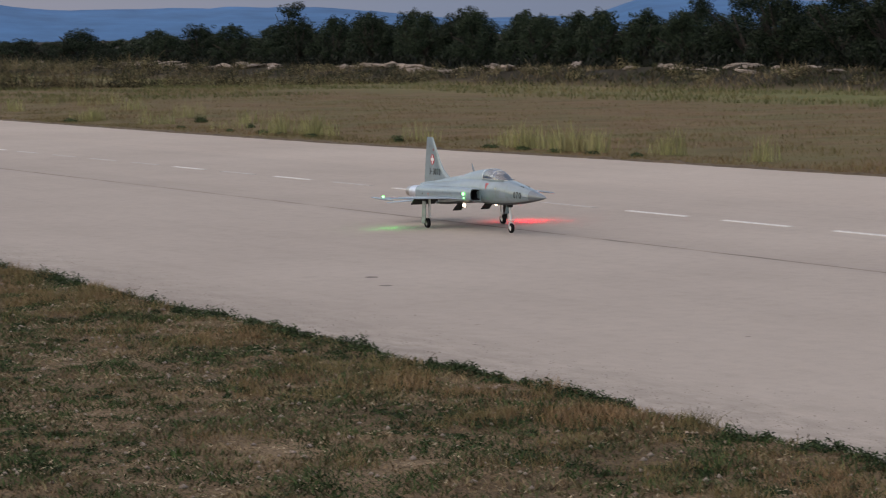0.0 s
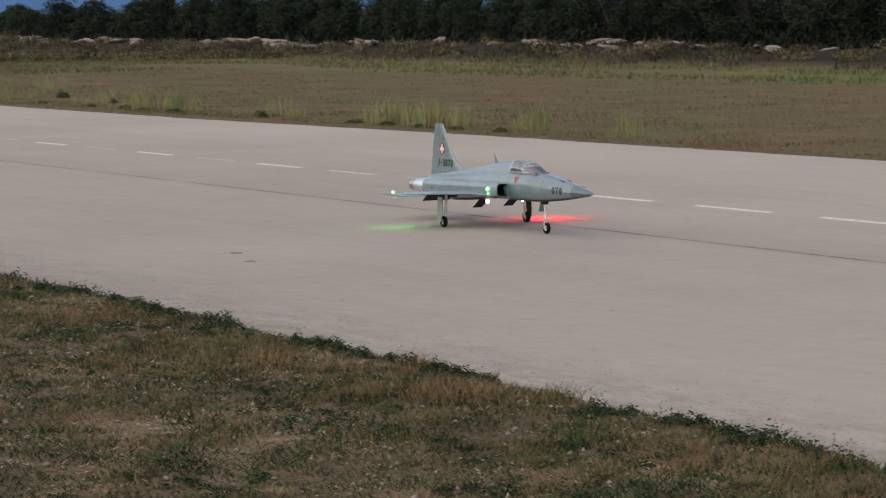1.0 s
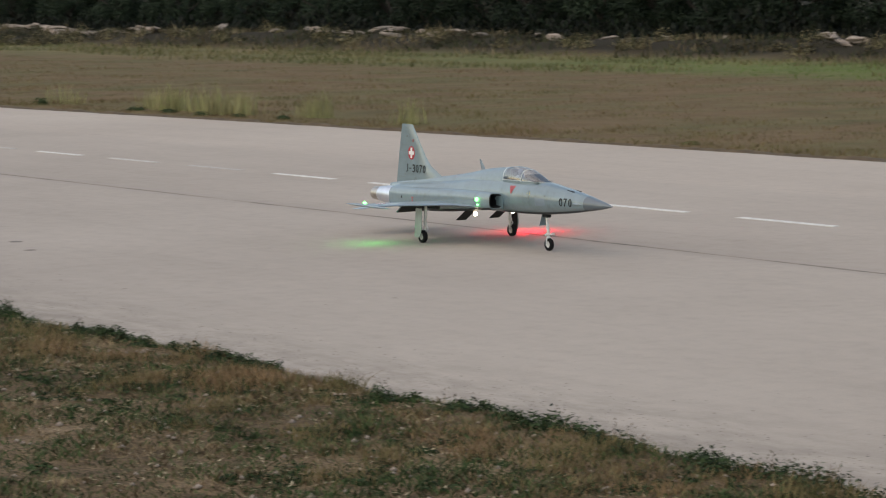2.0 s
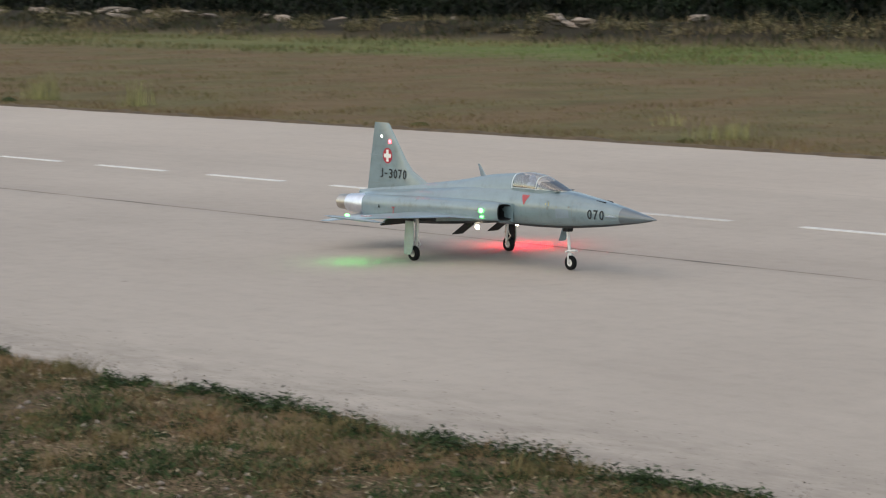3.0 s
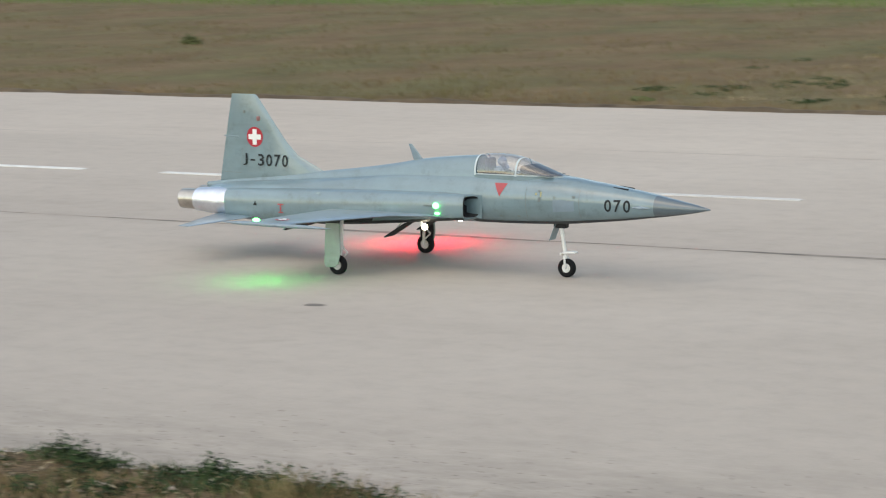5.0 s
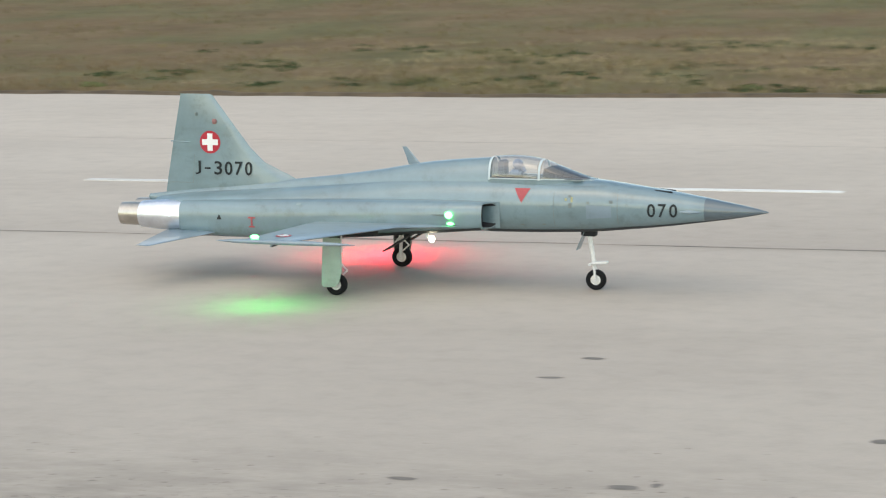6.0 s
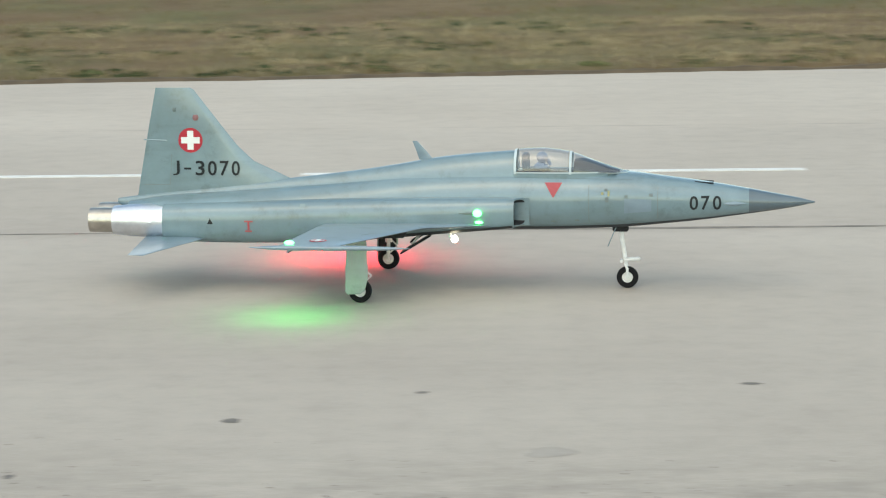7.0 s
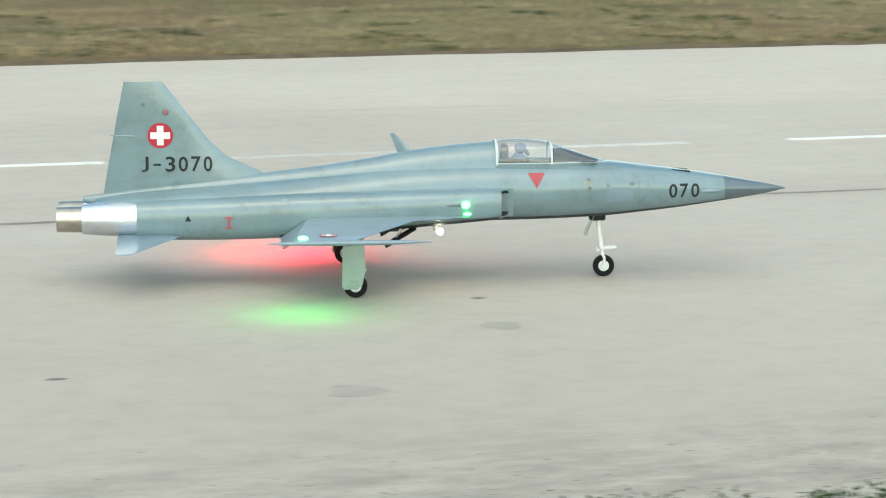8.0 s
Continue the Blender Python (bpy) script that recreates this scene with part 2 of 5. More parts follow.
M_SCRUB_TAN = leaf_material("scrub_tan_leaf", (0.018, 0.016, 0.010), (0.080, 0.070, 0.038))
M_BARK = plain("bark", (0.035, 0.028, 0.022), 0.9, 0, 0.3, 12)
M_ROCK = plain("pale_rock", (0.33, 0.265, 0.215), 0.9, 0, 0.35, 2.5)
# the hills' blue is distance haze put into their base colour
M_HAZY_HILL = plain("hazy_far_hill", (0.044, 0.172, 0.355), 1.0, 0, 0.22, 0.010)
M_PAINT = jet_paint("grey_green_paint", (0.143, 0.226, 0.256), 0.30)
# lighter copy of the paint, the sky's blue on upper faces in its colour
M_PAINT_TOP = jet_paint("blue_grey_sky_tint", (0.172, 0.250, 0.305), 0.36)
M_PATCH = jet_paint("pale_patch_paint", (0.20, 0.285, 0.285), 0.40)
M_YELLOW = plain("stencil_yellow", (0.34, 0.33, 0.16), 0.6, 0, 0.2)
M_RADOME = jet_paint("radome_grey", (0.066, 0.104, 0.128), 0.28)
M_MINT = jet_paint("mint_primer", (0.29, 0.38, 0.345), 0.5)
M_DARK = plain("dark_parts_and_shade", (0.016, 0.017, 0.019), 0.8, 0, 0.2)
M_BELLY = plain("belly_dark", (0.030, 0.036, 0.040), 0.55, 0, 0.35, 14)
M_STEEL = plain("burnished_steel", (0.70, 0.74, 0.80), 0.34, 1.0, 0.12, 18)
M_BURNT = plain("heat_stained_steel", (0.46, 0.43, 0.39), 0.30, 1.0, 0.22, 15)
M_SILVER = plain("strut_white", (0.74, 0.74, 0.72), 0.4, 0.1, 0.08)
M_RUBBER = plain("tyre_rubber", (0.011, 0.011, 0.012), 0.8, 0, 0.2)
M_RUBBER.node_tree.nodes["Principled BSDF"].inputs["Specular IOR Level"].default_value = 0.15
M_RED = plain("insignia_red", (0.42, 0.012, 0.030), 0.45, 0, 0.08)
M_BEACON_OFF = plain("unlit_beacon", (0.27, 0.125, 0.125), 0.5, 0, 0.15)
M_RED_FADED = plain("warning_red", (0.42, 0.065, 0.075), 0.5, 0, 0.1)
M_WHITE = plain("insignia_white", (0.78, 0.78, 0.76), 0.45, 0, 0.04)
M_BLACK = plain("marking_black", (0.022, 0.026, 0.028), 0.5, 0, 0.15)
M_BLACK.node_tree.nodes["Principled BSDF"].inputs["Specular IOR Level"].default_value = 0.15
M_COCKPIT = plain("cockpit_grey", (0.075, 0.095, 0.125), 0.7, 0, 0.2)
M_FIGURE = plain("figure_grey", (0.17, 0.22, 0.31), 0.6, 0, 0.25)
M_FRAME = plain("canopy_frame_paint", (0.50, 0.58, 0.60), 0.35, 0, 0.06)
M_PANEL = plain("panel_line", (0.14, 0.175, 0.175), 0.6, 0, 0.15)
M_GREEN_LAMP = glowing("green_lamp", (0.06, 1.0, 0.26), 5.0)
M_GREEN_DOWN = glowing("green_lamp_underside", (0.0, 1.0, 0.20), 290.0)
M_RED_DOWN = glowing("red_lamp_underside", (1.0, 0.012, 0.045), 1800.0)
def evening_sky():
    """Low sky, pale in the north-west and a deeper grey-blue towards the north."""
    m, n, l, b = material("pale_evening_sky", 1.0)
    tc, cut, span = n.new("ShaderNodeTexCoord"), n.new("ShaderNodeSeparateXYZ"), n.new("ShaderNodeMapRange")
    l.new(tc.outputs["Object"], cut.inputs[0])
    span.inputs[1].default_value, span.inputs[2].default_value = 1400.0, 2800.0
    l.new(cut.outputs[1], span.inputs[0])
    c = ramp(n, l, span.outputs[0], [(0.0, (0.172, 0.218, 0.330)), (0.5, (0.122, 0.185, 0.320)), (1.0, (0.085, 0.145, 0.275))])
    b.inputs["Base Color"].default_value = (0.02, 0.02, 0.03, 1)
    l.new(c, b.inputs["Emission Color"])
    b.inputs["Emission Strength"].default_value = 1.25
    return m


M_SKY = evening_sky()
M_RED_LAMP = glowing("red_lamp", (1.0, 0.05, 0.08), 25.0)
M_WHITE_LAMP = glowing("white_lamp", (1.0, 0.97, 0.88), 9.0)
M_FLASH_RED = glowing("red_flash", (1.0, 0.035, 0.06), 20.0)
M_FLASH_WHITE = glowing("white_flash", (0.95, 1.0, 0.92), 8.0)


def glass_material():
    """Thin clear sheet: see-through, with a reflection that grows at grazing angles."""
    m, n, l, b = material("canopy_glass", 0.03)
    clear, gloss, both, fres = (n.new("ShaderNodeBsdfTransparent"), n.new("ShaderNodeBsdfGlossy"), n.new("ShaderNodeMixShader"), n.new("ShaderNodeLayerWeight"))
    clear.inputs[0].default_value = (0.96, 0.98, 0.98, 1)
    gloss.inputs["Roughness"].default_value = 0.04
    fres.inputs[0].default_value = 0.35
    share = n.new("ShaderNodeMapRange")
    share.inputs[3].default_value, share.inputs[4].default_value = 0.10, 0.60
    l.new(fres.outputs["Facing"], share.inputs[0])
    l.new(share.outputs[0], both.inputs[0])
    l.new(clear.outputs[0], both.inputs[1])
    l.new(gloss.outputs[0], both.inputs[2])
    l.new(both.outputs[0], n["Material Output"].inputs[0])
    return m


M_GLASS = glass_material()

# ---- building helpers ----
def mesh_from(name, bm, sharp=35):
    me = bpy.data.meshes.new(name)
    bm.to_mesh(me)
    bm.free()
    me.polygons.foreach_set("use_smooth", [True] * len(me.polygons))
    me.set_sharp_from_angle(angle=radians(sharp))
    return me


def part(name, bm, mat, parent, label="", k=1.0, sharp=35):
    """Link a bmesh as one mesh object under parent; k scales its vertices."""
    if k != 1.0:
        bmesh.ops.scale(bm, vec=(k, k, k), verts=bm.verts)
    bmesh.ops.recalc_face_normals(bm, faces=bm.faces)
    ob = new(name, mesh_from(name, bm, sharp))
    ob.data.materials.append(mat)
    ob.parent = parent
    if label:
        ob["label"] = label
    return ob


def soup(name, verts, faces, mat):
    """One mesh from numpy arrays of vertices and equal-sided faces."""
    verts, faces = np.asarray(verts, np.float32), np.asarray(faces, np.int32)
    me = bpy.data.meshes.new(name)
    me.vertices.add(len(verts))
    me.vertices.foreach_set("co", verts.ravel())
    k = faces.shape[1]
    me.loops.add(faces.size)
    me.loops.foreach_set("vertex_index", faces.ravel())
    me.polygons.add(len(faces))
    me.polygons.foreach_set("loop_start", np.arange(0, faces.size, k, dtype=np.int32))
    me.update(calc_edges=True)
    me.materials.append(mat)
    return new(name, me)


def loft(bm, rings, cap0=True, cap1=True, closed=True):
    vs = [[bm.verts.new(p) for p in r] for r in rings]
    n = len(vs[0])
    for a, b in zip(vs, vs[1:]):
        for i in range(n if closed else n - 1):
            j = (i + 1) % n
            bm.faces.new((a[i], a[j], b[j], b[i]))
    if cap0:
        bm.faces.new(vs[0])
    if cap1:
        bm.faces.new(vs[-1][::-1])
    return vs


def curve_at(xs, ys, x):
    """Smooth monotone-ish interpolation through a few stations (xs ascending)."""
    xs, ys = np.asarray(xs, float), np.asarray(ys, float)
    d = np.gradient(ys, xs)
    i = int(np.clip(np.searchsorted(xs, x) - 1, 0, len(xs) - 2))
    h = xs[i + 1] - xs[i]
    t = min(1.0, max(0.0, (x - xs[i]) / h))
    return float((2*t**3 - 3*t**2 + 1) * ys[i] + (t**3 - 2*t**2 + t) * h * d[i] + (-2*t**3 + 3*t**2) * ys[i+1] + (t**3 - t**2) * h * d[i+1])


def box(bm, x0, x1, y0, y1, z0, z1, bevel=0.0):
    r = bmesh.ops.create_cube(bm, size=1.0)
    for v in r["verts"]:
        v.co = ((x0 + x1) / 2 + v.co.x * (x1 - x0), (y0 + y1) / 2 + v.co.y * (y1 - y0), (z0 + z1) / 2 + v.co.z * (z1 - z0))
    if bevel:
        es = list({e for v in r["verts"] for e in v.link_edges})
        bmesh.ops.bevel(bm, geom=es, offset=bevel, segments=2, affect='EDGES')


def tube(bm, p, q, r0, r1=None, n=12):
    p, q = Vector(p), Vector(q)
    r1 = r0 if r1 is None else r1
    w = (q - p).normalized()
    u = w.orthogonal().normalized()
    v = w.cross(u)
    rings = [[c + (u * math.cos(a) + v * math.sin(a)) * r for a in [2 * math.pi * i / n for i in range(n)]] for c, r in ((p, r0), (q, r1))]
    loft(bm, rings)


def lathe(bm, prof, centre, axis="x", n=24):
    """Turn a profile of (along, radius) about an axis through centre; closed ring of profile if it ends where it starts."""
    rings = []
    for s, r in prof:
        ring = []
        for i in range(n):
            a = 2 * math.pi * i / n
            c, d = r * math.cos(a), r * math.sin(a)
            ring.append((centre[0] + s, centre[1] + c, centre[2] + d) if axis == "x" else (centre[0] + c, centre[1] + s, centre[2] + d))
        rings.append(ring)
    loft(bm, rings, prof[0] != prof[-1], prof[0] != prof[-1])


def ball(bm, c, r, squash=(1, 1, 1), seg=12):
    res = bmesh.ops.create_uvsphere(bm, u_segments=seg, v_segments=max(6, seg // 2), radius=r)
    for v in res["verts"]:
        v.co = Vector((v.co.x * squash[0] + c[0], v.co.y * squash[1] + c[1], v.co.z * squash[2] + c[2]))


rng = np.random.default_rng(7)

# ---- the ground, the runway and the far side ----
def wob(x, y, s, seed=0.0):
    return noise.noise((x * s, y * s, seed))


def far_edge(x):
    return float(np.interp(x, (-56, -45, -38, -30, -20, -5, 0, 3), (18.80, 18.55, 18.52, 18.88, 19.0, 18.88, 19.25, 19.55))) + 0.05 * wob(x, 0, 0.9, 5.0) + 0.04 * wob(x, 0, 3.1, 2.0)


def near_edge(x):
    return 6.50 - 0.38 * min(1.0, max(0.0, (x + 5.0) / 6.0)) + 0.07 * wob(x, 0, 0.8, 9.0) + 0.05 * wob(x, 0, 2.9, 4.0)


def ground_height(x, y):
    if y < 9:
        t = min(1.0, max(0.0, (near_edge(x) - y) / 0.16 + 0.3))
        return -0.06 + t * (0.085 + 0.018 * wob(x, y, 2.2) + 0.01 * wob(x, y, 7.0))
    if y < 30:
        t = min(1.0, max(0.0, (y - far_edge(x)) / 0.25 + 0.4))
        return -0.06 + t * (0.085 + 0.02 * wob(x, y, 0.7))
    b = math.exp(-((y - 45.5) / 2.3) ** 2)
    return 0.025 + 0.02 * wob(x, y, 0.5) + b * (0.42 + 0.22 * wob(x, y, 0.12, 3.0) + 0.15 * wob(x, y, 0.6, 1.0))


def build_ground():
    xs = np.concatenate([[-4600, -1500, -600, -300], np.arange(-220, -60, 2.0), np.arange(-60, -24, 0.6), np.arange(-24, 14, 0.2), np.arange(14, 60, 2.0), [100, 250, 800, 4600]])
    ys = np.concatenate([[-4600, -800, -100, -20, -4], np.arange(-1, 5.8, 0.3), np.arange(5.8, 7.2, 0.07), [8, 12, 17, 18], np.arange(18.6, 20.6, 0.1), np.arange(20.6, 40, 0.9), np.arange(40, 52, 0.5), [54, 60, 80, 120, 300, 1000, 4600]])
    co = np.array([(x, y, ground_height(x, y)) for x in xs for y in ys])
    n = len(ys)
    i, j = np.meshgrid(np.arange(len(xs) - 1), np.arange(n - 1), indexing="ij")
    a = (i * n + j).ravel()
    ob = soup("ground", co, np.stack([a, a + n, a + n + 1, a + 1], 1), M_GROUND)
    ob.data.polygons.foreach_set("use_smooth", [True] * len(ob.data.polygons))
    tagged(ob, "dry brown field and verge with patchy grass", "ground", kind="structure")


build_ground()

runway = tagged(new("runway"), "pale pinkish concrete runway with joints and worn marks", "runway", kind="structure")
SEAMS = (5.6, 11.60, 15.80, 21.0)


def build_strips():
    for y0, y1 in zip(SEAMS, SEAMS[1:]):
        bm = bmesh.new()
        box(bm, -420, 160, y0, y1, -0.12, 0.0)
        part("concrete_strip", bm, M_CONC, runway)


def ribbon(y, width, x0, x1, step, z, seed, gaps):
    """An uneven dark joint along the runway."""
    bm = bmesh.new()
    last = None
    for k in range(int((x1 - x0) / step)):
        x = x0 + k * step
        w = width * max(0.0, 0.55 + 0.9 * wob(x, seed, 1.3, seed) + gaps)
        c = y + 0.012 * wob(x, seed, 2.0, 1.0)
        pair = (bm.verts.new((x, c - w / 2, z)), bm.verts.new((x, c + w / 2 + 0.001, z)))
        if last:
            bm.faces.new((last[0], pair[0], pair[1], last[1]))
        last = pair
    return bm


build_strips()
part("tar_joint", ribbon(11.60, 0.060, -130, 40, 0.10, 0.0008, 1.0, 0.02), M_TAR, runway, "dark uneven tar-filled joint")
part("tar_joint", ribbon(15.80, 0.018, -130, 40, 0.2, 0.0008, 2.0, 0.0), M_STAIN_LIGHT, runway, "faint worn joint")

bm_dash = bmesh.new()
box(bm_dash, -1.05, 0, -0.040, 0.040, -0.002, 0.004)
dash0 = part("lane_dash", bm_dash, M_WHITE_LINE, runway, "worn white centre-line dash")
dash0.location = (-16.839, 13.63, 0)
for k in range(-45, 22):
    if k:
        d = dash0.copy()
        scene.collection.objects.link(d)
        d.location = (-16.839 + 1.6919 * k, 13.63 + 0.01 * math.sin(k * 1.7), 0)


def stain(x, y, sx, sy, mat):
    bm = bmesh.new()
    ring = []
    for i in range(18):
        a = 2 * math.pi * i / 18
        r = 1 + 0.55 * noise.noise((x * 3 + math.cos(a), y * 3 + math.sin(a), 0.5))
        ring.append(bm.verts.new((x + sx * r * math.cos(a), y + sy * r * math.sin(a), 0.0008)))
    bm.faces.new(ring)
    part("stain", bm, mat, runway)


for x, y, sx, sy in ((-5.71, 9.41, .045, .04), (-16.13, 8.25, .05, .05), (-16.77, 8.45, .07, .05), (-12.73, 7.09, .012, .018), (-13.59, 7.59, .014, .018),
                     (-1.46, 7.02, .055, .026), (-1.37, 7.06, .02, .025), (-1.96, 8.88, .045, .022), (-2.03, 8.51, .045, .022), (-2.12, 6.99, .04, .025), (0.89, 8.22, .035, .022),
                     (-0.79, 7.74, .025, .03), (-0.2, 8.13, .02, .02), (2.65, 9.26, .03, .022), (-12.08, 8.57, .016, .018)):
    stain(x, y, sx, sy, M_STAIN)
for x, y, sx, sy in ((2.59, 8.71, .08, .08), (1.82, 7.79, .10, .10), (0.2, 7.3, .08, .06)):
    stain(x, y, sx, sy, M_STAIN_LIGHT)


def blades(name, pts, h, w, lean, mat, label, category, vary=0.5):
    """Tapered grass blades, one triangle pair each, rooted at pts."""
    n = len(pts)
    a = rng.uniform(0, 2 * math.pi, n)
    hh = h * rng.uniform(1 - vary, 1 + vary, n)
    ww = w * rng.uniform(0.6, 1.4, n)
    side = np.stack([np.cos(a), np.sin(a), np.zeros(n)], 1) * ww[:, None]
    b = rng.uniform(0, 2 * math.pi, n)
    l = lean * rng.uniform(0.1, 1.0, n) * hh
    tip = np.stack([np.cos(b) * l, np.sin(b) * l, hh], 1)
    mid = tip * np.array([0.4, 0.4, 0.62])
    v = np.stack([pts - side, pts + side, pts + mid + side * 0.75, pts + mid - side * 0.75, pts + tip], 1).reshape(-1, 3)
    k = np.arange(n)[:, None] * 5
    f = np.concatenate([k + [0, 1, 2], k + [0, 2, 3], k + [3, 2, 4]], 0)
    return tagged(soup(name, v, f, mat), label, category, kind="stuff")


def rooted(x, y):
    return np.array([(a, b, ground_height(a, b)) for a, b in zip(x, y)])


def leafy(name, heaps, per, leaf, mat, label, category, reach=1.1):
    """Low mounds of small leaves that face outward; each heap is (x, y, radius, height)."""
    h = np.repeat(np.array(heaps), per, 0)
    n = len(h)
    d = rng.normal(0, 1, (n, 3))
    d[:, 2] = np.abs(d[:, 2])
    d /= np.linalg.norm(d, axis=1)[:, None]
    u = rng.uniform(0.25, reach, n)
    base = rooted(h[:, 0] + d[:, 0] * h[:, 2] * u, h[:, 1] + d[:, 1] * h[:, 2] * u)
    c = base + np.stack([np.zeros(n), np.zeros(n), d[:, 2] * h[:, 3] * u + 0.002], 1)
    face = d + rng.normal(0, 0.5, (n, 3)) + np.array([0, 0, 0.4])
    along = np.cross(face, rng.normal(0, 1, (n, 3)))
    along /= np.linalg.norm(along, axis=1)[:, None]
    wide = np.cross(face, along)
    wide /= np.linalg.norm(wide, axis=1)[:, None]
    ln, wd = leaf * rng.uniform(0.6, 1.5, (n, 1)), leaf * 0.45 * rng.uniform(0.7, 1.3, (n, 1))
    v = np.stack([c - along * ln, c + wide * wd, c + along * ln, c - wide * wd], 1).reshape(-1, 3)
    return tagged(soup(name, v, np.arange(n)[:, None] * 4 + np.array([0, 1, 2, 3]), mat), label, category, kind="stuff")


def verge_grass():
    n = 300000
    x = rng.uniform(-24, -1.0, n)
    y = rng.uniform(1.6, 6.5, n)
    keep = (y > 0.30 * -x - 0.6) & (y < -x * 1.55 + 5.5)
    keep &= np.array([wob(a, b, 2.6, 7.0) + 0.6 * wob(a, b, 8.0, 3.0) > -0.75 for a, b in zip(x, y)])
    x, y = x[keep], y[keep]
    hv = 0.020 * np.array([max(0.35, 1.0 + 1.4 * wob(a, b, 2.8, 11.0)) for a, b in zip(x, y)])
    blades("verge_grass", rooted(x, y), hv, 0.0030, 2.4, M_VERGE, "short dry brown grass mixed with green on the verge", "grass")
    # thinner grass round the standing point
    x, y = rng.uniform(-12, 9, 40000), rng.uniform(-6, 6.2, 40000)
    keep = (y < np.array([near_edge(a) for a in x]) - 0.05) & ((y < 0.30 * -x - 0.6) | (y > -x * 1.55 + 5.5) | (x > -1) | (y < 1.6))
    blades("short_grass", rooted(x[keep], y[keep]), 0.022, 0.005, 2.2, M_VERGE, "short sparse dry grass beside the runway", "grass")
    # leafy weeds heaped along the edge, and flatter patches behind it
    heaps = []
    for a in np.arange(-26, 9, 0.055):
        if wob(a, 0, 1.1, 6.0) + 0.7 * wob(a, 0, 3.0, 2.0) > -0.10:
            big = max(0.45, 1.05 + 1.3 * wob(a, 0, 2.1, 6.5)) + 0.45 * min(1.0, max(0.0, (a + 11.0) / 4.0))
            heaps.append((a, near_edge(a) - (0.085 if a < -2 else -0.03) - abs(rng.normal(0.03, 0.08)), rng.uniform(0.04, 0.09) * big + 0.02, rng.uniform(0.03, 0.075) * big))
    leafy("edge_weeds", heaps, 125, 0.0105, M_WEEDLEAF, "dark green leafy weeds heaped along the runway edge", "weeds", 0.92)
    heaps = []
    while len(heaps) < 1900:
        a, b = rng.uniform(-23, 1), rng.uniform(1.8, 6.3)
        if b < near_edge(a) - 0.1 and b > -0.30 * a - 0.6 and wob(a, b, 1.0, 41.0) + 0.5 * wob(a, b, 3.1, 12.0) > 0.0:
            heaps.append((a, b, rng.uniform(0.03, 0.09), rng.uniform(0.008, 0.026)))
    leafy("verge_weeds", heaps, 44, 0.0095, M_WEEDLEAF, "dark green low weeds in patches on the verge", "weeds")
    # tan tufts, thickest in a band behind the weeds
    cx = rng.uniform(-24, 2, 900)
    cy = np.array([near_edge(a) for a in cx]) - 0.12 - np.abs(rng.normal(0, 0.8, len(cx)))
    keep = np.array([wob(a, b, 1.3, 31.0) > -0.12 for a, b in zip(cx, cy)])
    cx, cy = np.repeat(cx[keep], 75), np.repeat(cy[keep], 75)
    cx, cy = cx + rng.normal(0, 0.075, len(cx)), cy + rng.normal(0, 0.06, len(cy))
    ht = 0.042 * np.array([max(0.4, 1.0 + 1.3 * wob(a, b, 2.0, 17.0)) for a, b in zip(cx, cy)])
    blades("tan_tufts", rooted(cx, cy), ht, 0.0016, 1.2, M_TUFT, "tan dry grass tufts on the verge", "grass")
    # wispy weeds with small seed heads standing over the edge
    stem, heads = [], []
    for b in (-23.0, -21.4, -19.6, -17.9, -16.3, -14.9, -13.6, -12.9, -12.0, -11.1, -10.2, -9.3, -8.6, -8.0, -7.4, -6.6, -5.2, -3.9):
        for m in range(rng.integers(2, 6)):
            px, py = b + rng.normal(0, 0.05), near_edge(b) - abs(rng.normal(0.02, 0.06))
            hgt = rng.uniform(0.05, 0.12)
            stem.append((px, py, hgt))
            for q in np.linspace(0.45, 1.0, 5):
                heads += [(px + rng.normal(0, 0.010), py + rng.normal(0, 0.010), hgt * q)] * 3
    s = np.array(stem)
    blades("dry_stalks", rooted(s[:, 0], s[:, 1]), s[:, 2], 0.0011, 0.12, M_STALK, "thin dry stalks on the runway edge", "weeds", 0.05)
    g = np.array(heads)
    p = rooted(g[:, 0], g[:, 1])
    p[:, 2] += g[:, 2] * 0.97
    blades("seed_heads", p, 0.007, 0.0024, 1.6, M_STALK, "small dry seed heads on thin stalks", "weeds")


def straw():
    """Pale dead blades lying flat between the tufts."""
    n = 24000
    x, y = rng.uniform(-23, -2, n), rng.uniform(1.8, 6.4, n)
    keep = (y > 0.30 * -x - 0.6) & np.array([wob(a, b, 1.7, 21.0) > -0.1 for a, b in zip(x, y)])
    p = rooted(x[keep], y[keep])
    p[:, 2] += 0.010
    blades("dead_straw", p, 0.006, 0.0046, 6.0, M_STRAW, "pale dead straw lying flat on the verge", "grass")


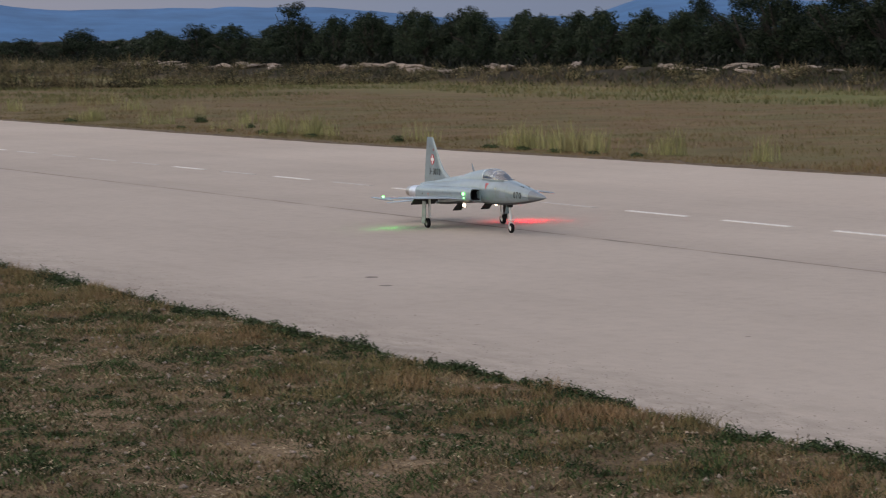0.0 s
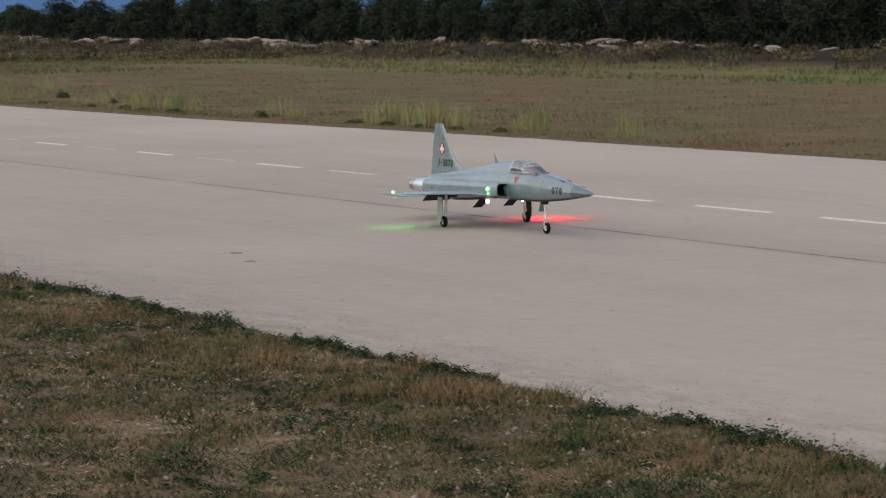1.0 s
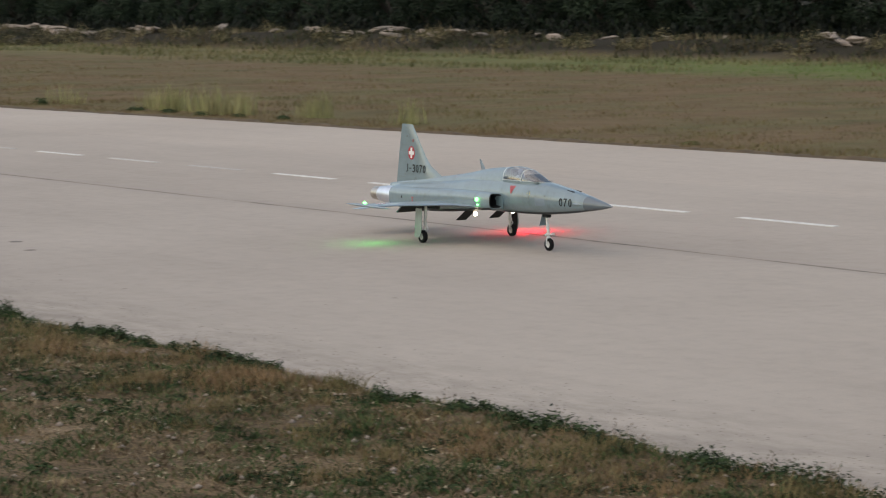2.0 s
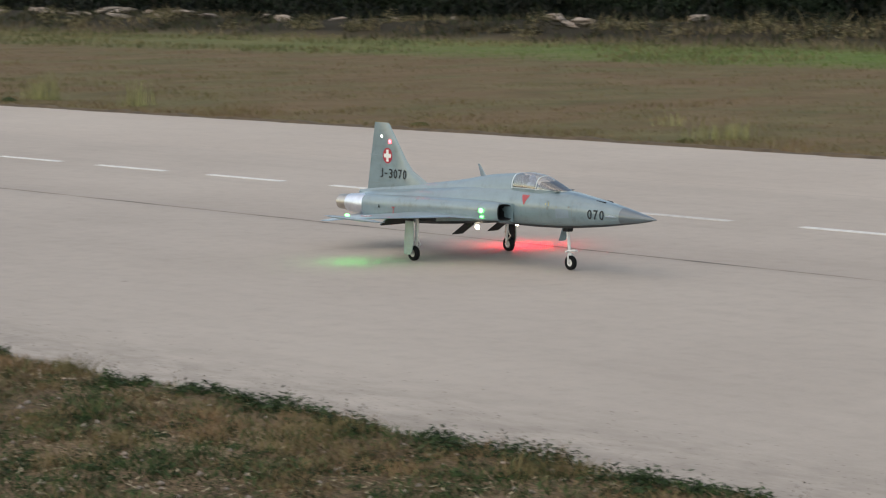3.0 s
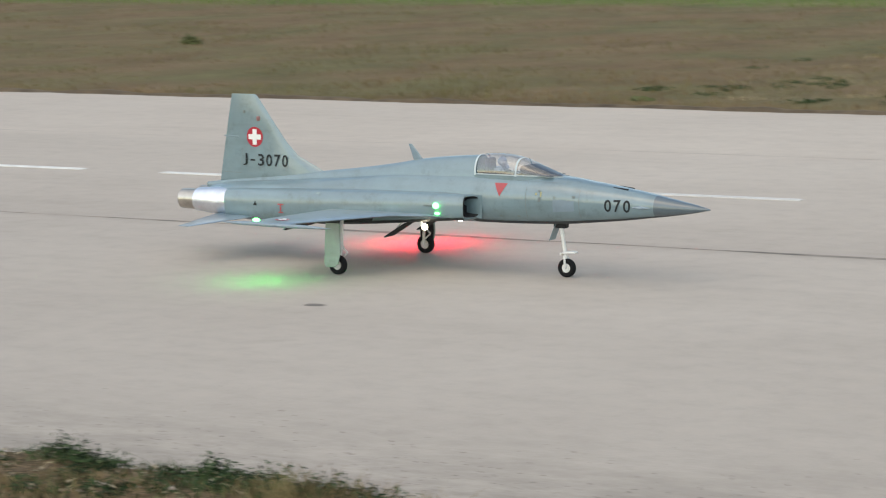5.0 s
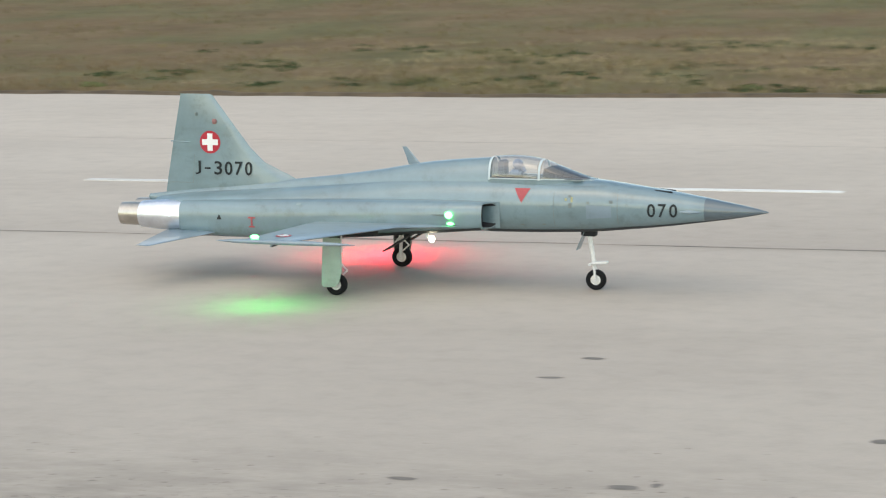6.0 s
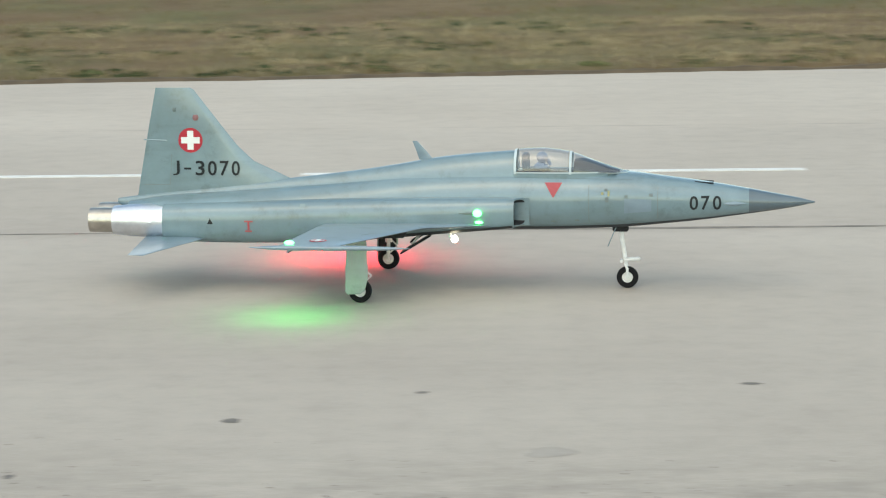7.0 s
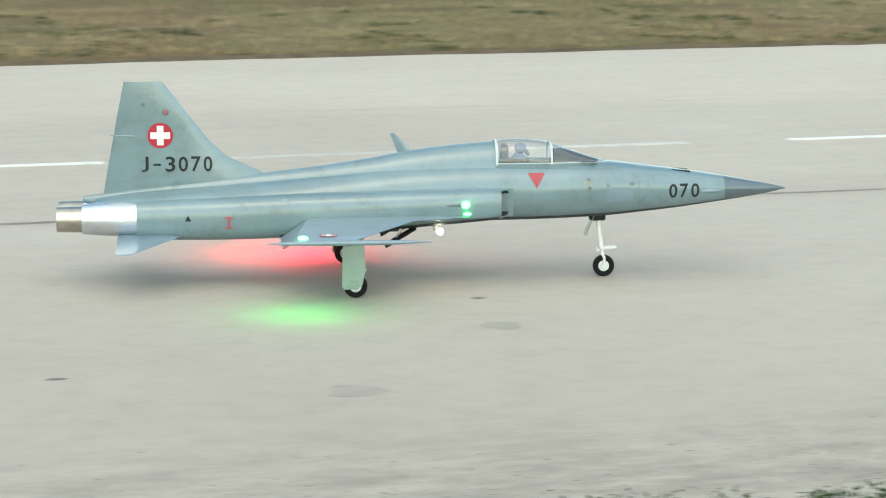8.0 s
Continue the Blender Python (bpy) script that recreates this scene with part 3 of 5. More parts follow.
def pebbles():
    n = 2600
    x, y = rng.uniform(-22, -2, n), rng.uniform(2.0, 6.3, n)
    keep = (y > 0.30 * -x - 0.4)
    p = rooted(x[keep], y[keep])
    oct_v = np.array([(1, 0, 0), (-1, 0, 0), (0, 1, 0), (0, -1, 0), (0, 0, 0.7), (0, 0, -0.5)], float)
    oct_f = np.array([(0, 2, 4), (2, 1, 4), (1, 3, 4), (3, 0, 4), (2, 0, 5), (1, 2, 5), (3, 1, 5), (0, 3, 5)])
    s = rng.uniform(0.005, 0.019, (len(p), 1, 1)) * rng.uniform(0.6, 1.4, (len(p), 1, 3))
    v = p[:, None, :] + oct_v[None] * s + np.array([0, 0, 0.006])
    f = oct_f[None] + np.arange(len(p))[:, None, None] * 6
    tagged(soup("verge_pebbles", v.reshape(-1, 3), f.reshape(-1, 3), M_ROCK), "small pale stones lying in the verge", "pebbles", kind="stuff")


def edge_debris():
    """Soil crumbs and dead bits on the concrete along the near edge."""
    n = 6000
    x = rng.uniform(-24, 7, n)
    y = np.array([near_edge(a) for a in x]) + np.abs(rng.normal(0, 0.42, n))
    s = rng.uniform(0.0012, 0.0046, (n, 1, 1)) * rng.uniform(0.5, 1.8, (n, 1, 3)) * np.array([1.5, 1.0, 0.4])
    v = np.stack([x, y, np.full(n, 0.0006)], 1)[:, None, :] + np.array([(1, 0, 0), (-1, 0, 0), (0, 1, 0), (0, -1, 0), (0, 0, 1)], float)[None] * s
    f = np.array([(0, 2, 4), (2, 1, 4), (1, 3, 4), (3, 0, 4)])[None] + np.arange(n)[:, None, None] * 5
    tagged(soup("edge_debris", v.reshape(-1, 3), f.reshape(-1, 3), M_STAIN), "dark soil crumbs on the concrete by the verge", "debris", kind="stuff")


def field_grass():
    n = 130000
    y = 18.9 + 15.5 * rng.uniform(0, 1, n) ** 1.5
    x = rng.uniform(-3.1, 0.50, n) * y + 1.0
    lim = np.array([far_edge(a) for a in x])
    thick = np.array([wob(a, b, 0.8, 14.0) + 0.7 * wob(a, b, 0.25, 3.0) for a, b in zip(x, y)])
    keep = (y > lim + 0.03) & (x > -100) & (rng.uniform(-0.75, 0.5, n) < thick)
    hf = 0.032 * np.clip(1.0 + 1.5 * thick[keep], 0.5, 2.2)
    blades("field_grass", rooted(x[keep], y[keep]), hf, 0.0046, 0.8, M_FIELD, "dry brown grass of the field beyond the runway", "grass")
    q = np.stack([rng.uniform(-52, 14, 26000), rng.uniform(34.5, 41.5, 26000)], 1)
    q = q[rng.uniform(0, 1, len(q)) < np.clip((q[:, 0] + 48) / 26, 0, 1)]
    blades("fresh_grass", rooted(q[:, 0], q[:, 1]), 0.050, 0.006, 0.7, M_FRESH, "fresh green grass strip before the bank", "grass")
    # olive and straw-coloured growth along the foot of the bank
    q = np.stack([rng.uniform(-150, -30, 26000), rng.uniform(34.5, 42.5, 26000)], 1)
    q = np.concatenate([q, np.stack([rng.uniform(-98, -68, 9000), rng.uniform(23, 36, 9000)], 1)])
    q = q[np.array([wob(a, b * 2.5, 0.12, 5.0) > -0.1 for a, b in q])]
    blades("foot_grass", rooted(q[:, 0], q[:, 1]), 0.10, 0.012, 0.9, M_FOOT, "olive and straw-coloured grass before the bank", "grass")
    x = rng.uniform(-75, 14, 9000)
    y = np.array([far_edge(a) for a in x]) + np.abs(rng.normal(0, 0.14, len(x)))
    blades("edge_grass", rooted(x, y), 0.036, 0.0045, 0.8, M_FIELD, "darker uneven grass along the far runway edge", "grass")
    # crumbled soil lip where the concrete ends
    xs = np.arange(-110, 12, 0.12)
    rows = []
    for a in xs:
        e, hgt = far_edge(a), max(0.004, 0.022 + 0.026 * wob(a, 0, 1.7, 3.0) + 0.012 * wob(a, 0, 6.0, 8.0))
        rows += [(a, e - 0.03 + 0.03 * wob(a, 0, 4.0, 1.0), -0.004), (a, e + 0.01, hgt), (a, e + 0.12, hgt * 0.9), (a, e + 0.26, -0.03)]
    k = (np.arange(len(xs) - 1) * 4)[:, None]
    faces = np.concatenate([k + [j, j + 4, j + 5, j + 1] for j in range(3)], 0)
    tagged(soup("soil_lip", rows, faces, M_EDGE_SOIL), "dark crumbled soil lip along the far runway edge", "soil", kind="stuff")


def tall_clump(x, y, rx, ry, h, count):
    """Soft yellow-green clump made of a few dense bunches."""
    bunches = max(2, int(rx * 7))
    bx, by = x + rng.normal(0, rx / 2, bunches), y + rng.normal(0, ry / 2, bunches)
    k = rng.integers(0, bunches, int(count * 2.3))
    px, py = bx[k] + rng.normal(0, 0.10, len(k)), by[k] + rng.normal(0, 0.10, len(k))
    hh = h * (0.55 + 0.5 * rng.uniform(0, 1, bunches))[k]
    ob = blades("tall_grass", rooted(px, py), hh, 0.0050, 0.42, M_TALL, "tall yellow-green grass clump at the runway edge", "grass", 0.45)
    tagged(ob, group="grass clumps by the far edge")


def low_bush(x, y, r, h, mat=None):
    tagged(leafy("low_bush", [(x, y, r, h), (x + r * 0.7, y, r * 0.7, h * 0.6), (x - r * 0.6, y + 0.05, r * 0.6, h * 0.7)], int(150 + 900 * r), 0.022, mat or M_BUSH, "low dark green bush in the dry field", "bush"), group="low bushes in the field")


verge_grass()
straw()
pebbles()
edge_debris()
field_grass()
for x, y, rx, ry, h, c in ((-42.0, 19.6, 0.9, .3, .34, 90), (-40.4, 19.6, 0.8, .3, .36, 100), (-45.3, 19.7, 0.5, .3, .24, 30), (-33.4, 19.6, 1.3, .35, .36, 200), (-31.8, 19.6, 1.0, .35, .36, 150), (-29.8, 19.7, .35, .3, .34, 60),
                           (-36.9, 19.7, .5, .3, .30, 40), (-19.1, 21.2, .4, .4, .20, 14), (-17.2, 19.7, .16, .2, .20, 44), (-52.6, 19.6, .8, .3, .34, 110), (-49.0, 19.8, .5, .3, .3, 40)):
    tall_clump(x, y, rx, ry, h, c)
for x, y, rx, ry, h, c in ((-65.5, 24.6, 1.4, .8, .34, 70), (-59.0, 23.2, 1.0, .8, .30, 50), (-53.0, 22.0, .9, .6, .34, 60), (-48.0, 21.6, .8, .6, .30, 44), (-62.0, 21.2, 1.0, .5, .34, 60), (-71.0, 22.6, 1.6, .8, .36, 70), (-27.6, 19.9, .25, .2, .30, 40)):
    tall_clump(x, y, rx, ry, h, c)


def pale_field():
    """Bleached straw clumps and flat olive weeds where the field is thin, beyond the runway."""
    cx, cy = rng.uniform(-10, 12, 950), 19.4 + 5.5 * rng.uniform(0, 1, 950) ** 1.2
    cx, cy = np.repeat(cx, 45), np.repeat(cy, 45)
    cx, cy = cx + rng.normal(0, 0.22, len(cx)), cy + rng.normal(0, 0.10, len(cy))
    fade = np.repeat(np.clip(rng.uniform(0, 1, 950) * 8.0 - 9.0, -9.0, -1.0), 45)
    keep = np.array([b > far_edge(a) + 0.12 for a, b in zip(cx, cy)]) & (cx > fade)
    blades("straw_clumps", rooted(cx[keep], cy[keep]), 0.035, 0.0035, 1.2, M_BLEACHED, "bleached straw clumps in the thin field grass", "grass")
    heaps = []
    while len(heaps) < 260:
        a, b = rng.uniform(-9, 12), 19.3 + 5.0 * rng.uniform(0, 1) ** 1.6
        if b > far_edge(a) + 0.10 and wob(a, b, 0.7, 51.0) > 0.0:
            heaps.append((a, b, rng.uniform(0.06, 0.20), rng.uniform(0.012, 0.045)))
    leafy("field_weeds", heaps, 60, 0.013, M_BUSH, "flat olive-green weeds in the thin field grass", "weeds")


pale_field()
for x, y, r, h in ((-37.1, 19.25, .12, .13), (-40.3, 19.2, .14, .06), (-41.6, 19.2, .12, .05), (-42.4, 19.2, .14, .07), (-43.9, 19.2, .09, .05), (-33.9, 19.2, .14, .05), (-32.9, 19.2, .12, .05), (-31.9, 19.2, .14, .06), (-30.9, 19.2, .10, .04), (-29.8, 19.25, .09, .05),
                   (-17.3, 19.3, .08, .04), (-3.03, 19.5, .08, .03), (-0.8, 19.6, .08, .03), (0.9, 19.75, .09, .03), (-21.3, 19.25, .09, .03), (-8.5, 19.3, .09, .03), (-52.6, 19.2, .16, .09), (-49.3, 20.9, .16, .16), (-45.6, 20.4, .10, .08), (-46.4, 19.25, .10, .05), (-17.0, 25.25, .11, .12)):
    low_bush(x, y, r, h, M_BUSH if x < -29 else M_OLIVE)


def bank():
    n = 34000
    x = rng.uniform(-165, 4, n)
    y = 45.0 + rng.normal(0, 2.4, n)
    dens = np.array([wob(a, b, 0.22, 8.0) for a, b in zip(x, y)])
    keep = (y > 41.4) & (y < 47.3) & (dens > -0.2)
    p = rooted(x[keep], y[keep])
    blades("bank_brush", p, 0.15, 0.018, 1.2, M_BRUSH, "dry brush and dark weeds on the earth bank", "brush")
    # rounded dry bushes along the bank, thicker and higher at its far end
    heaps = []
    for a in np.arange(-165, 4, 0.62):
        far = float(np.clip((-a - 98) / 25, 0, 1))
        for k in range(2):
            if rng.uniform() < 0.55 + 0.4 * far:
                heaps.append((a + rng.uniform(-0.5, 0.5), 43.1 + rng.uniform(0, 1.3) + 0.9 * k, rng.uniform(0.22, 0.50) * (1 + 0.5 * far), rng.uniform(0.14, 0.38) * (1 + 0.7 * far)))
    # a tall tan hedge that swings out into the field at the far end
    line = ((-96.0, 28.0, 0.85), (-91.0, 30.6, 0.82), (-87.6, 33.8, 0.78), (-84.0, 39.0, 0.50), (-79.5, 42.6, 0.30))
    for (xa, ya, ha), (xb, yb, hb) in zip(line, line[1:]):
        for u in np.linspace(0, 1, 26):
            heaps.append((xa + (xb - xa) * u + rng.normal(0, 0.35), ya + (yb - ya) * u + rng.normal(0, 0.30), rng.uniform(0.30, 0.62), (ha + (hb - ha) * u) * rng.uniform(0.55, 1.05)))
    heaps = np.array(heaps)
    pale = rng.uniform(0, 1, len(heaps)) < 0.66
    leafy("bank_bushes", heaps[pale], 150, 0.040, M_DRYBUSH, "rounded tan dry bushes along the earth bank", "brush")
    leafy("bank_scrub", heaps[~pale], 150, 0.040, M_SCRUB_TAN, "dark brown-green scrub along the earth bank", "brush")
    c = np.repeat(heaps[pale][:, :2], 14, 0) + rng.normal(0, 0.22, (int(pale.sum()) * 14, 2))
    blades("bank_tufts", rooted(c[:, 0], c[:, 1]), np.repeat(heaps[pale][:, 3], 14) * 1.25, 0.016, 0.9, M_BRUSH, "tall dry grass tufts along the foot of the bank", "brush", 0.4)
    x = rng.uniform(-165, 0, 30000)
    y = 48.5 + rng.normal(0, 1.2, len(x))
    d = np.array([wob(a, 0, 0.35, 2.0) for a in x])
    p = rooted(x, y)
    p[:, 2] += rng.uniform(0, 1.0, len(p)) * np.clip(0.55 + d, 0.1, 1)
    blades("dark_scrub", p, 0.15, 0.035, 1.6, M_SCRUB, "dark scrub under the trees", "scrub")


def rock_mesh(seed):
    bm = bmesh.new()
    bmesh.ops.create_icosphere(bm, subdivisions=3, radius=1.0)
    for v in bm.verts:
        d = 1 + 0.45 * noise.noise(v.co * 1.3 + Vector((seed * 5.1, 0, 0))) + 0.3 * noise.noise(v.co * 2.9 + Vector((0, seed, 0))) + 0.14 * noise.noise(v.co * 7.0)
        v.co = Vector((v.co.x * d, v.co.y * d * 0.7, v.co.z * d * 0.45))
    return mesh_from("rock", bm, 25)


def rocks():
    meshes = [rock_mesh(s) for s in range(5)]
    for me in meshes:
        me.materials.append(M_ROCK)
    made = 0
    while made < 260:
        x = rng.uniform(-150, 0)
        if wob(x, 0, 0.09, 4.0) + 0.25 * rng.normal() < 0.05:
            continue
        if x > -66 and rng.uniform() < 0.7:
            continue
        y = 45.4 + rng.normal(0, 0.45)
        s = rng.uniform(0.08, 0.24)
        ob = new("rock", meshes[made % 5])
        ob.location = (x, y, ground_height(x, y) + s * 0.35)
        ob.rotation_euler = (rng.uniform(-.2, .2), rng.uniform(-.2, .2), rng.uniform(0, 6.3))
        ob.scale = (s * rng.uniform(1.2, 2.6), s, s * rng.uniform(0.7, 1.1))
        tagged(ob, "pale weathered rock lying on the earth bank", "rock", "rocks on the bank")
        made += 1


bank()
rocks()


def tree(height, width, seed, leaf, label, airy=False):
    """A tree with a tapered trunk, limbs and a crown of many leafy clumps whose leaves face outward."""
    r = np.random.default_rng(seed)
    root = new("olive_tree")
    bm = bmesh.new()
    top = height * 0.36
    tube(bm, (0, 0, -0.1), (0.06, 0.03, top), width * 0.034, width * 0.022, 8)
    for i in range(7):
        a, rr = r.uniform(0, 6.28), width * r.uniform(0.2, 0.42)
        e = (rr * math.cos(a), rr * math.sin(a), height * r.uniform(0.55, 0.85))
        tube(bm, (0.06, 0.03, top * r.uniform(0.6, 1.0)), e, width * 0.022, width * 0.006, 6)
    part("trunk", bm, M_BARK, root)
    # clumps: a broad dome, ragged at the rim, with shoots above it
    centres, sizes = [], []
    for i in range(40 if airy else 74):
        a, u = r.uniform(0, 6.28), r.uniform(0.0, 1.0)
        z = 0.08 + 0.80 * u
        reach = math.sqrt(max(0.04, 1 - (1.75 * u - 0.72) ** 2)) * r.uniform(0.45, 1.0)
        rad = width * 0.42 * reach
        centres.append((rad * math.cos(a), rad * math.sin(a), height * z))
        sizes.append(width * r.uniform(0.07, 0.14) * (1.0 - 0.25 * u) * (1.5 if airy else 1.0))
    for i in range(7):
        a, rad = r.uniform(0, 6.28), width * r.uniform(0.0, 0.30)
        centres.append((rad * math.cos(a), rad * math.sin(a), height * r.uniform(0.86, 0.97)))
        sizes.append(width * r.uniform(0.035, 0.07) * (2.2 if airy else 1.0))
    centres, sizes = np.array(centres), np.array(sizes)
    share = sizes ** 2 / (sizes ** 2).sum()
    pick = r.choice(len(centres), 7000 if airy else 12000, p=share)
    d = r.normal(0, 1, (len(pick), 3))
    d /= np.linalg.norm(d, axis=1)[:, None]
    c = centres[pick] + d * (sizes[pick] * r.uniform(0.55, 1.12, len(pick)) ** 0.6)[:, None] * np.array([1.15, 1.15, 0.85])
    ok = c[:, 2] > 0.04
    c, d = c[ok], d[ok]
    n = len(c)
    # the leaf plane turns its face away from the clump's heart
    face = d + r.normal(0, 0.45, (n, 3)) + np.array([0, 0, 0.25])
    along = np.cross(face, r.normal(0, 1, (n, 3)))
    along /= np.linalg.norm(along, axis=1)[:, None]
    wide = np.cross(face, along)
    wide /= np.linalg.norm(wide, axis=1)[:, None]
    ln, wd = r.uniform(0.040, 0.085, (n, 1)), r.uniform(0.022, 0.044, (n, 1))
    v = np.stack([c - along * ln, c + wide * wd, c + along * ln * 0.8 - wide * wd * 0.5], 1).reshape(-1, 3)
    crown = soup("crown", v, np.arange(n)[:, None] * 3 + np.array([0, 1, 2]), leaf)
    crown.parent = root
    return tagged(root, label, "tree", "trees behind the bank")


def trees():
    kinds = [tree(2.6, 3.4, 1, M_LEAF, "dark green olive tree with a broad dense crown"), tree(2.8, 3.2, 2, M_LEAF2, "dark green olive tree with a broad dense crown"),
             tree(2.7, 2.9, 3, M_LEAF, "grey-green olive tree with a rounded uneven crown"), tree(3.6, 2.2, 4, M_LEAF2, "slender airy tree standing above its neighbours", True),
             tree(3.4, 4.0, 5, M_LEAF2, "tall dark green tree with a wide dense crown")]
    own = ((2.6, 3.4), (2.8, 3.2), (2.7, 2.9), (3.6, 2.2), (3.4, 4.0))
    # place along the bank, depth, kind, height, width
    front = [(-163.0, 52.5, 0, 1.95, 4.2), (-157.0, 53.0, 2, 1.85, 3.6), (-151.0, 52.2, 1, 2.0, 4.0), (-144.5, 53.2, 0, 2.05, 3.6), (-139.4, 51.6, 1, 2.50, 4.0), (-133.5, 53.4, 2, 1.95, 3.4),
             (-128.5, 52.6, 0, 2.05, 3.4), (-124.8, 53.4, 2, 2.25, 3.0), (-121.6, 51.6, 1, 2.55, 3.2), (-118.2, 52.0, 0, 2.50, 2.8), (-114.8, 52.6, 2, 2.40, 3.0), (-114.4, 53.6, 3, 3.45, 2.3),
             (-109.6, 51.8, 1, 2.55, 2.9), (-106.8, 52.2, 0, 2.75, 2.8), (-104.4, 52.8, 2, 2.82, 2.6), (-102.0, 51.8, 1, 2.70, 2.7), (-99.6, 52.6, 0, 2.92, 2.6), (-97.2, 52.0, 2, 2.78, 2.6),
             (-94.9, 52.6, 1, 2.95, 2.7), (-92.4, 51.8, 0, 2.82, 2.6), (-90.0, 52.6, 2, 2.72, 2.6), (-87.6, 52.0, 0, 2.50, 2.5), (-85.2, 52.4, 2, 2.62, 2.6), (-82.9, 52.0, 0, 2.68, 2.6),
             (-80.6, 52.6, 2, 2.62, 2.5), (-78.0, 53.4, 4, 3.05, 2.6), (-76.6, 51.6, 0, 2.55, 2.5), (-73.6, 52.4, 4, 3.25, 3.8), (-70.9, 51.8, 1, 3.15, 3.2), (-68.2, 52.4, 4, 3.25, 3.8)]
    spots = list(front)
    x = -64.5
    while x < -24:
        spots.append((x, rng.uniform(51.4, 52.8), int(rng.choice([0, 1, 4])), rng.uniform(3.0, 3.5), 3.6))
        x += rng.uniform(2.0, 2.7)
    x = -166.0
    while x < -24:
        h = float(np.interp(x, [q[0] for q in front], [q[3] for q in front]))
        spots.append((x, rng.uniform(55.5, 57.5), int(rng.choice([0, 1, 2])), h * rng.uniform(0.84, 0.98), 3.4))
        x += rng.uniform(2.4, 3.2)
    first = set()
    for x, y, k, h, w in spots:
        m = pose(x, y, ground_height(x, y) - 0.02, 0, 0, rng.uniform(0, 360))
        if k in first:
            ob = copy_thing(kinds[k], m)
        else:
            ob = kinds[k]
            ob.matrix_basis = m
            first.add(k)
        ob.scale = (w / own[k][1], w / own[k][1], h / own[k][0])


trees()


def hills():
    bm = bmesh.new()
    rings = []
    for a in np.linspace(20, 112, 420):
        h = float(np.interp(a, [20, 53, 55.2, 57, 58.2, 61.5, 64, 68, 70, 72, 112], [38, 38, 50, 46, 24, 24, 44, 47, 46, 58, 44])) + 3.5 * noise.noise((a * 0.9, 4, 0)) + 1.6 * noise.noise((a * 2.6, 7, 0))
        c, s = math.cos(radians(a + 90)), math.sin(radians(a + 90))
        rings.append([(c * d, s * d, z) for d, z in ((3300, -5), (3500, h * 0.45), (3800, h), (4200, h * 0.6), (4400, -5))])
    loft(bm, rings, False, False, False)
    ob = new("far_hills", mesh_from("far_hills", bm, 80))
    ob.data.materials.append(M_HAZY_HILL)
    tagged(ob, "distant hills on the horizon with blue haze in their colour", "hills", kind="structure")


hills()


def sky_backdrop():
    """Pale evening sky low over the hills."""
    bm = bmesh.new()
    loft(bm, [[(4480 * math.cos(radians(a + 90)), 4480 * math.sin(radians(a + 90)), z) for z in (-60, 420)] for a in np.linspace(12, 118, 60)], False, False, False)
    ob = new("backdrop", mesh_from("backdrop", bm, 80))
    ob.data.materials.append(M_SKY)
    tagged(ob, "pale blue-grey evening sky above the hills", "backdrop", kind="structure")


sky_backdrop()

# ---- the model jet: one fifth of full size, built in full-size metres from the nose wheel ----
K = 0.2
jet = tagged(new("model_jet"), "grey-green model jet fighter taxiing on its wheels with lamps lit", "model aircraft")

BX = [-10.25, -9.6, -8.0, -6.0, -4.0, -2.4, -1.2, -0.5, 0.0, 0.8, 1.5, 2.2, 2.9, 3.35, 3.62, 3.74]
BT = [1.74, 1.84, 1.97, 2.15, 2.36, 2.42, 2.40, 2.39, 2.385, 2.29, 2.20, 2.09, 1.96, 1.875, 1.815, 1.785]
BB = [1.45, 1.02, 0.96, 1.04, 1.17, 1.20, 1.22, 1.245, 1.27, 1.345, 1.42, 1.515, 1.615, 1.69, 1.745, 1.768]
BW = [0.30, 0.62, 0.64, 0.62, 0.62, 0.62, 0.61, 0.60, 0.57, 0.50, 0.42, 0.325, 0.205, 0.115, 0.045, 0.006]
BC = [1.55, 1.42, 1.45, 1.55, 1.70, 1.78, 1.80, 1.82, 1.82, 1.82, 1.80, 1.78, 1.77, 1.77, 1.773, 1.773]


NX = [-10.0, -9.5, -8.0, -6.5, -5.0, -3.5, -2.6, -2.0]
NYC = [0.38, 0.40, 0.45, 0.52, 0.62, 0.70, 0.74, 0.79]
NHW = [0.34, 0.37, 0.39, 0.38, 0.37, 0.345, 0.30, 0.225]
NZT = [1.69, 1.73, 1.79, 1.85, 1.90, 1.93, 1.935, 1.925]
NZB = [1.03, 0.99, 0.95, 0.985, 1.08, 1.22, 1.30, 1.36]


def nacelle_y(x, z):
    """Outer face of an engine nacelle at a station and height."""
    t, b = curve_at(NX, NZT, x), curve_at(NX, NZB, x)
    q = min(1.0, abs(z - (t + b) / 2) / ((t - b) / 2))
    return curve_at(NX, NYC, x) + curve_at(NX, NHW, x) * (1 - q ** 3) ** (1 / 3)


def body(x):
    return [curve_at(BX, s, x) for s in (BT, BB, BW, BC)]


def body_ring(x, n=40, grow=0.0):
    t, b, w, c = body(x)
    w, ring = w + grow, []
    for i in range(n):
        a = 2 * math.pi * i / n
        p = 2.0 / 2.3
        cy, cz = math.cos(a), math.sin(a)
        hz = (t - c if cz > 0 else c - b) + grow
        ring.append((x, w * math.copysign(abs(cy) ** p, cy), c + hz * math.copysign(abs(cz) ** p, cz)))
    return ring


